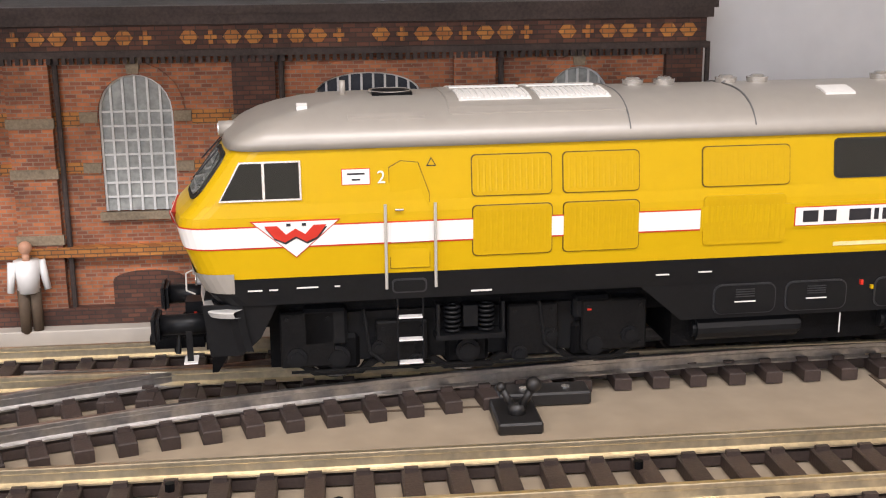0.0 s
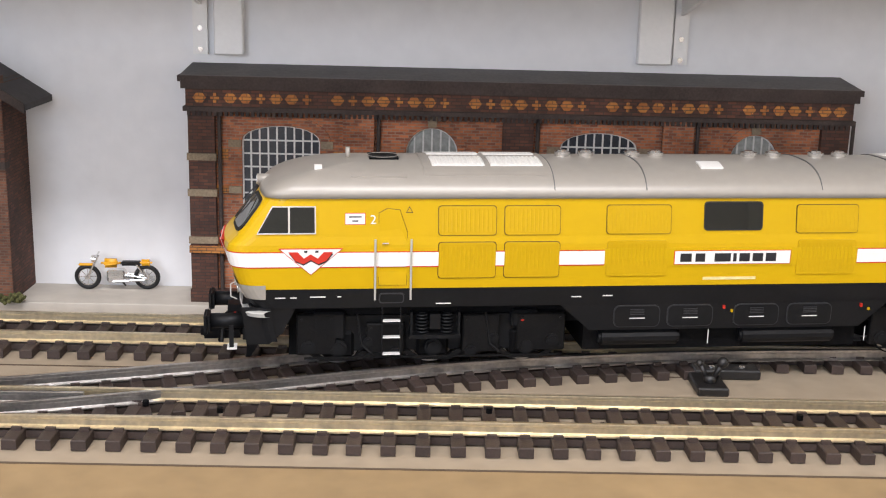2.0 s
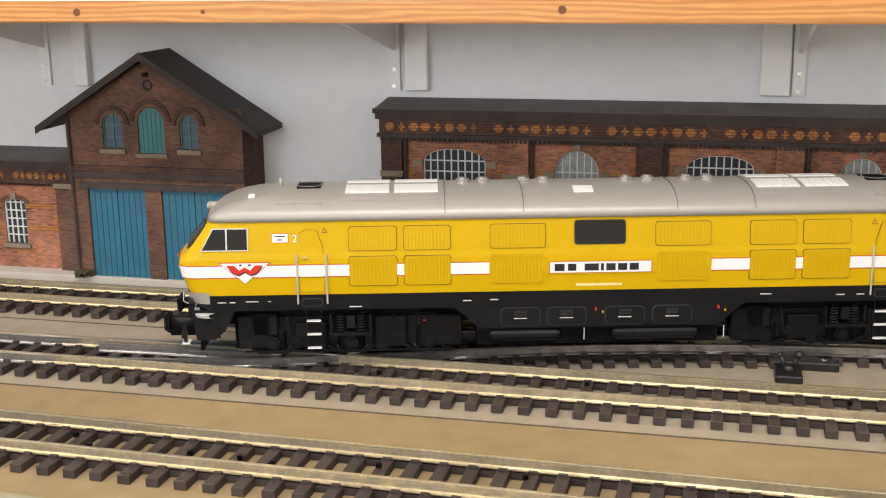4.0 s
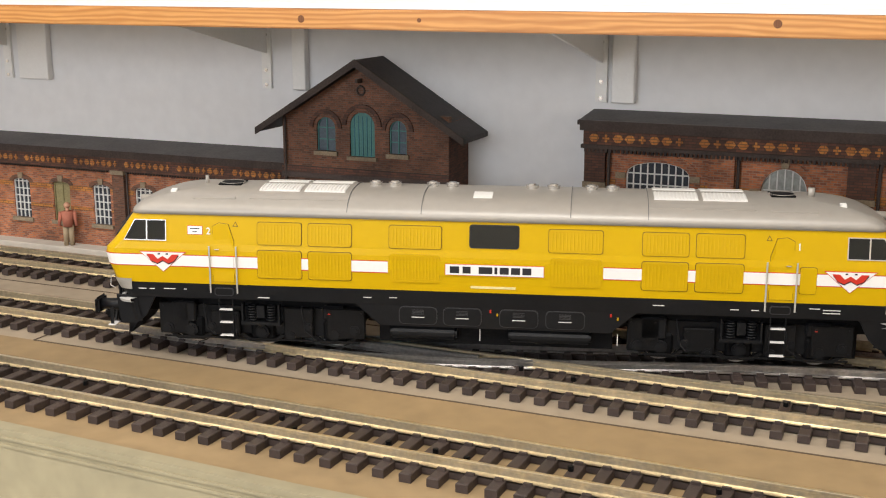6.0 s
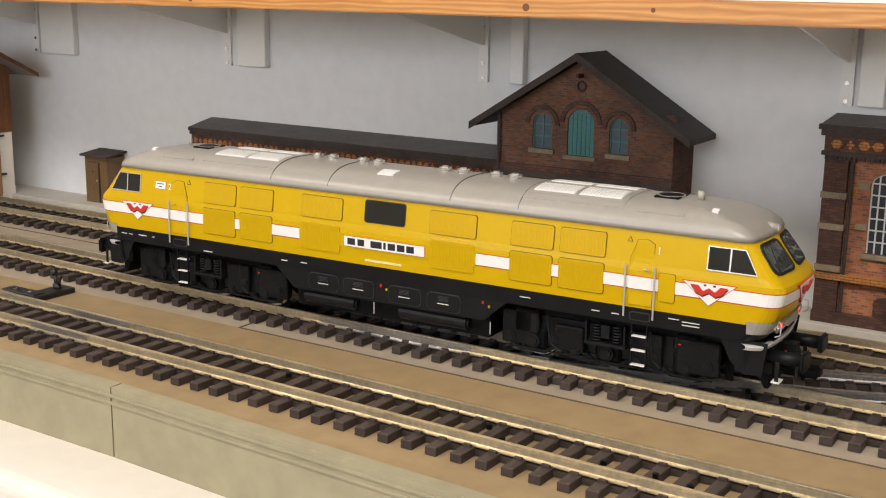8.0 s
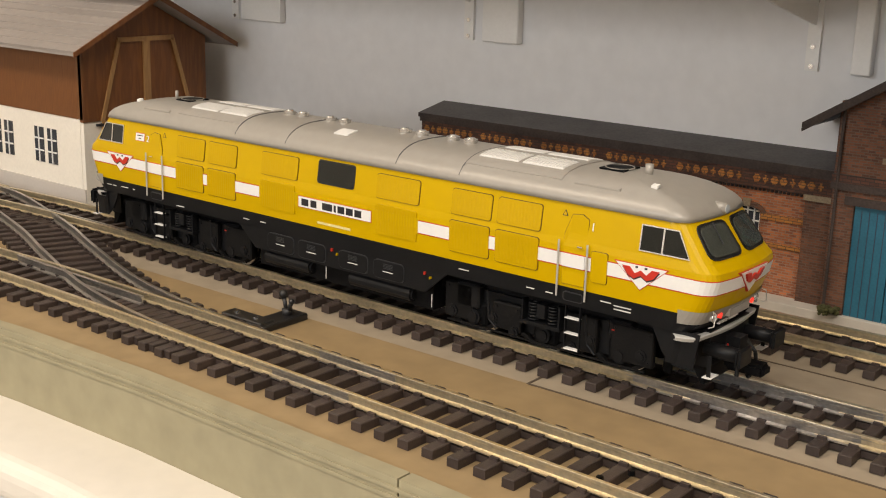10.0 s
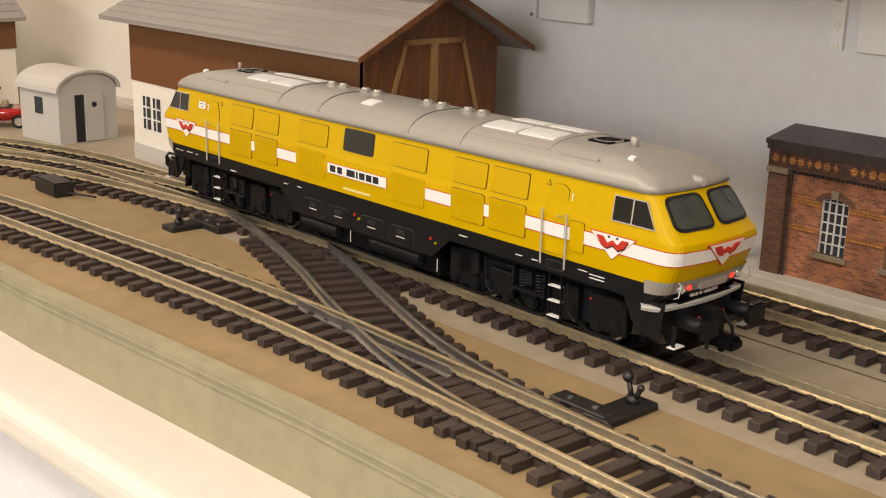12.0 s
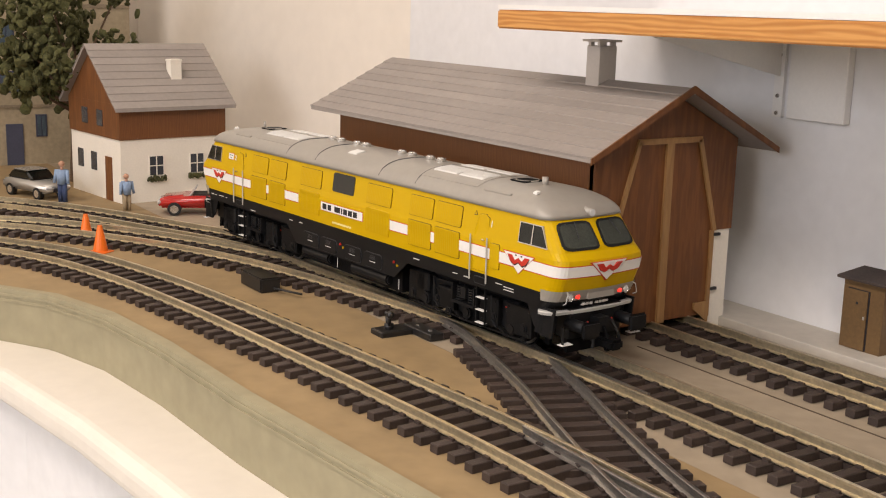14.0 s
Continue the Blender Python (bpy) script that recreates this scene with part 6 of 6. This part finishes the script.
def figure(x, y, z, turn, shirt, trousers, label, scale=1.0):
    bm = bmesh.new()
    for s in (-1, 1):
        tube(bm, (s * 0.0035, 0, 0), (s * 0.0032, 0, 0.026), 0.0030, 10, 0.0036)
        tube(bm, (s * 0.0035, -0.002, 0.0008), (s * 0.0035, 0.003, 0.0008), 0.0022, 8)
    legs = len(bm.faces)
    tube(bm, (0, 0, 0.024), (0, 0, 0.043), 0.0062, 12, 0.0076)
    for s in (-1, 1):
        tube(bm, (s * 0.0080, 0, 0.0425), (s * 0.0105, -0.002, 0.025), 0.0026, 8, 0.0020)
    chest = len(bm.faces)
    tube(bm, (0, 0, 0.043), (0, 0, 0.047), 0.0022, 8)
    bmesh.ops.create_uvsphere(bm, u_segments=12, v_segments=8, radius=0.0040, matrix=Matrix.Translation((0, 0, 0.0505)))
    bm.faces.ensure_lookup_table()
    for i, f in enumerate(bm.faces):
        c = f.calc_center_median()
        f.material_index = 0 if c.z < 0.0245 else 2 if c.z > 0.0432 or (abs(c.x) > 0.0095 and c.z < 0.028) else 1
        f.smooth = True
    ob = part("model_figure", bm, trousers)
    ob.data.materials.append(shirt)
    ob.data.materials.append(SKIN)
    ob.matrix_basis = pose(x, y, z, 0, 0, turn) @ Matrix.Scale(scale, 4)
    return tagged(ob, label, "model figure", "model figures")


GREY_CLOTH = material("brown_cloth_paint", (0.10, 0.07, 0.045), 0.8)
BEIGE_CLOTH = material("beige_cloth_paint", (0.35, 0.27, 0.17), 0.8)
BLUE_CLOTH = material("light_blue_cloth_paint", (0.24, 0.33, 0.48), 0.8)
JEANS = material("dark_blue_cloth_paint", (0.03, 0.05, 0.12), 0.8)
PINK_CLOTH = material("salmon_cloth_paint", (0.40, 0.14, 0.09), 0.8)
figure(0.1346, 0.2345, PAVE, 20, WHITE, GREY_CLOTH, "plain painted model figure in white shirt on the pavement")
figure(0.0890, 0.2335, PAVE, 60, BIKE_YELLOW, JEANS, "plain painted model figure in yellow jacket on the pavement")
figure(-0.652, 0.242, PAVE, 30, PINK_CLOTH, BEIGE_CLOTH, "plain painted model figure in salmon shirt on the pavement")
figure(-0.868, 0.279, PAVE, 10, RUBBER, RUBBER, "plain painted model figure in black behind the motorcycle", 1.0)
figure(-2.1303, -0.1514, GROUND, 40, BLUE_CLOTH, JEANS, "plain painted model figure in blue shirt by the house", 1.16)
figure(-2.0159, -0.0895, GROUND, 100, BLUE_CLOTH, BEIGE_CLOTH, "plain painted model figure in blue shirt by the red car", 1.02)


def cone(x, y):
    ob = thing("traffic_cone", pose(x, y, GROUND, 0, 0, random.uniform(0, 40)), "small orange traffic cone beside the track", "traffic cone", "traffic cones")
    part("cone_body", tubes(((0, 0, 0.0012), (0, 0, 0.034), 0.0095, 16, 0.0028)), ORANGE, ob, smooth=False)
    part("cone_foot", soft_box(-0.012, -0.012, 0, 0.012, 0.012, 0.002, 0.0008, 1), ORANGE, ob)


cone(-1.8311, -0.2037)
cone(-1.7482, -0.2105)


def car(m, paint, label, open_top):
    ob = thing("model_car", m, label, "model car", "model cars")
    side = [(-0.062, 0.012), (0.060, 0.012), (0.063, 0.020), (0.058, 0.027), (0.022, 0.031), (-0.040, 0.031), (-0.060, 0.028)]
    bm = prisms(-0.026, 0.026, side)
    bmesh.ops.bevel(bm, geom=list(bm.edges), offset=0.0035, segments=2, affect="EDGES", clamp_overlap=True)
    part("car_body", bm, paint, ob, smooth=True)
    if open_top:
        part("cockpit", soft_box(-0.030, -0.019, 0.0295, 0.010, 0.019, 0.0325, 0.001, 1), RUBBER, ob)
        part("windscreen", prisms(-0.020, 0.020, [(0.014, 0.031), (0.016, 0.031), (0.006, 0.042), (0.004, 0.042)]), LENS, ob)
        for y in (-0.009, 0.009):
            part("car_seat", soft_box(-0.024, y - 0.006, 0.031, -0.012, y + 0.006, 0.040, 0.002, 2), BEIGE_CLOTH, ob)
    else:
        bm = prisms(-0.023, 0.023, [(-0.052, 0.030), (0.026, 0.030), (0.006, 0.045), (-0.034, 0.045)])
        bmesh.ops.bevel(bm, geom=list(bm.edges), offset=0.003, segments=2, affect="EDGES", clamp_overlap=True)
        part("car_cabin", bm, GLASS, ob, "dark glazed cabin")
        part("car_roof", soft_box(-0.034, -0.0205, 0.0448, 0.006, 0.0205, 0.0465, 0.0008, 1), paint, ob)
    for x in (-0.038, 0.038):
        for y in (-0.0225, 0.0225):
            w = part("car_wheel", tubes(((x, y - 0.004, 0.0105), (x, y + 0.004, 0.0105), 0.0105, 18)), RUBBER, ob)
            part("hub", tubes(((x, y - 0.0045, 0.0105), (x, y + 0.0045, 0.0105), 0.0065, 12)), CHROME, w)
    for y in (-0.018, 0.018):
        part("car_lamp", soft_box(0.058, y - 0.006, 0.018, 0.0635, y + 0.006, 0.0235, 0.0015, 1), LENS, ob)
    part("car_grille", boxes((0.0605, -0.010, 0.0145, 0.0638, 0.010, 0.0200)), INK, ob)


car(pose(-1.9560, 0.0010, GROUND, 0, 0, 245) @ Matrix.Scale(0.94, 4), CAR_RED, "red open model sports car in front of the farmhouse", True)
car(pose(-2.2043, -0.1716, GROUND, 0, 0, 20) @ Matrix.Scale(0.92, 4), CAR_SILVER, "silver grey model saloon car beside the house", False)

# ---- photographic house front and tree in the corner ----
front = thing("house_backdrop", Matrix.Translation((0.10, -0.0234, -0.0014)) @ Matrix.Diagonal((1, 0.907, 0.907, 1)), "beige printed house front standing in the corner", "backdrop", kind="structure")
part("print_board", boxes((-2.672, -0.75, GROUND, -2.662, 0.138, 0.50)), FACADE, front)
for y0, y1, z0, z1 in ((-0.128, -0.097, 0.225, 0.270), (-0.128, -0.084, 0.131, 0.174), (-0.062, -0.040, 0.041, 0.086), (-0.25, -0.22, 0.225, 0.270), (-0.25, -0.22, 0.131, 0.174)):
    w = part("window", boxes((-2.6625, y0, z0, -2.6600, y1, z1)), FACADE_FRAME, front)
    m_ = (y0 + y1) / 2
    part("pane", boxes((-2.6605, y0 + 0.003, z0 + 0.003, -2.6590, m_ - 0.001, z1 - 0.003)), FACADE_BLUE, w)
    part("pane", boxes((-2.6605, m_ + 0.001, z0 + 0.003, -2.6590, y1 - 0.003, z1 - 0.003)), FACADE_BLUE, w)
part("front_door", boxes((-2.6625, -0.121, GROUND, -2.6595, -0.088, 0.068)), FACADE_FRAME, front, "dark blue-grey front door")
part("string_band", boxes((-2.6625, -0.75, 0.100, -2.6598, 0.138, 0.106), (-2.6625, -0.75, 0.300, -2.6598, 0.138, 0.308)), STONE, front)
tree = thing("model_tree", pose(-2.3259, -0.0757, GROUND) @ Matrix.Scale(1.0, 4), "olive green model tree beside the farmhouse", "model tree")
bm = bmesh.new()
tube(bm, (0, 0, 0), (0.005, 0.004, 0.16), 0.010, 10, 0.006)
tips = []
for i in range(22):
    a, h = random.uniform(0, 6.283), random.uniform(0.10, 0.30)
    r = random.uniform(0.05, 0.105) * (1.15 - abs(h - 0.2) * 2.2)
    tip = Vector((r * math.cos(a), r * math.sin(a), h + random.uniform(0.01, 0.05)))
    tube(bm, (0.004, 0.003, min(h, 0.16)), tip, 0.0035, 6, 0.001)
    tips.append(tip)
part("trunk", bm, BARK, tree, "brown branching trunk")
bm = bmesh.new()
for tip in tips + [Vector((0, 0, 0.34)), Vector((0.02, -0.02, 0.36)), Vector((-0.02, 0.02, 0.31))]:
    for i in range(42):
        c = tip + Vector((random.gauss(0, 0.016), random.gauss(0, 0.016), random.gauss(0, 0.014)))
        s = random.uniform(0.005, 0.0115)
        m_ = Matrix.Translation(c) @ Euler((random.uniform(0, 6), random.uniform(0, 6), 0)).to_matrix().to_4x4() @ Matrix.Diagonal((s, s, s * 0.45, 1))
        bmesh.ops.create_icosphere(bm, subdivisions=1, radius=1, matrix=m_)
tagged(part("crown", bm, LEAF, tree, "ragged olive foliage in many clumps"), kind="stuff")


# ---- movement ----
def motions():
    walk(loco, [(t, pose(x, y, 0, 0, 0, a)) for t, x, y, a in LOCO_ROWS])
    xs = np.array([(t, x) for t, x, y, a in LOCO_ROWS])
    rows = []
    for i in range(141):
        t = i / 10
        gone = float(np.interp(t, xs[:, 0], xs[:, 1])) - xs[0, 1]
        rows.append((t, math.degrees(gone / 0.0156)))
    for wheel, x in wheels:
        walk(wheel, [(t, pose(x, 0, 0.0156, 0, a, 0)) for t, a in rows])


motions()
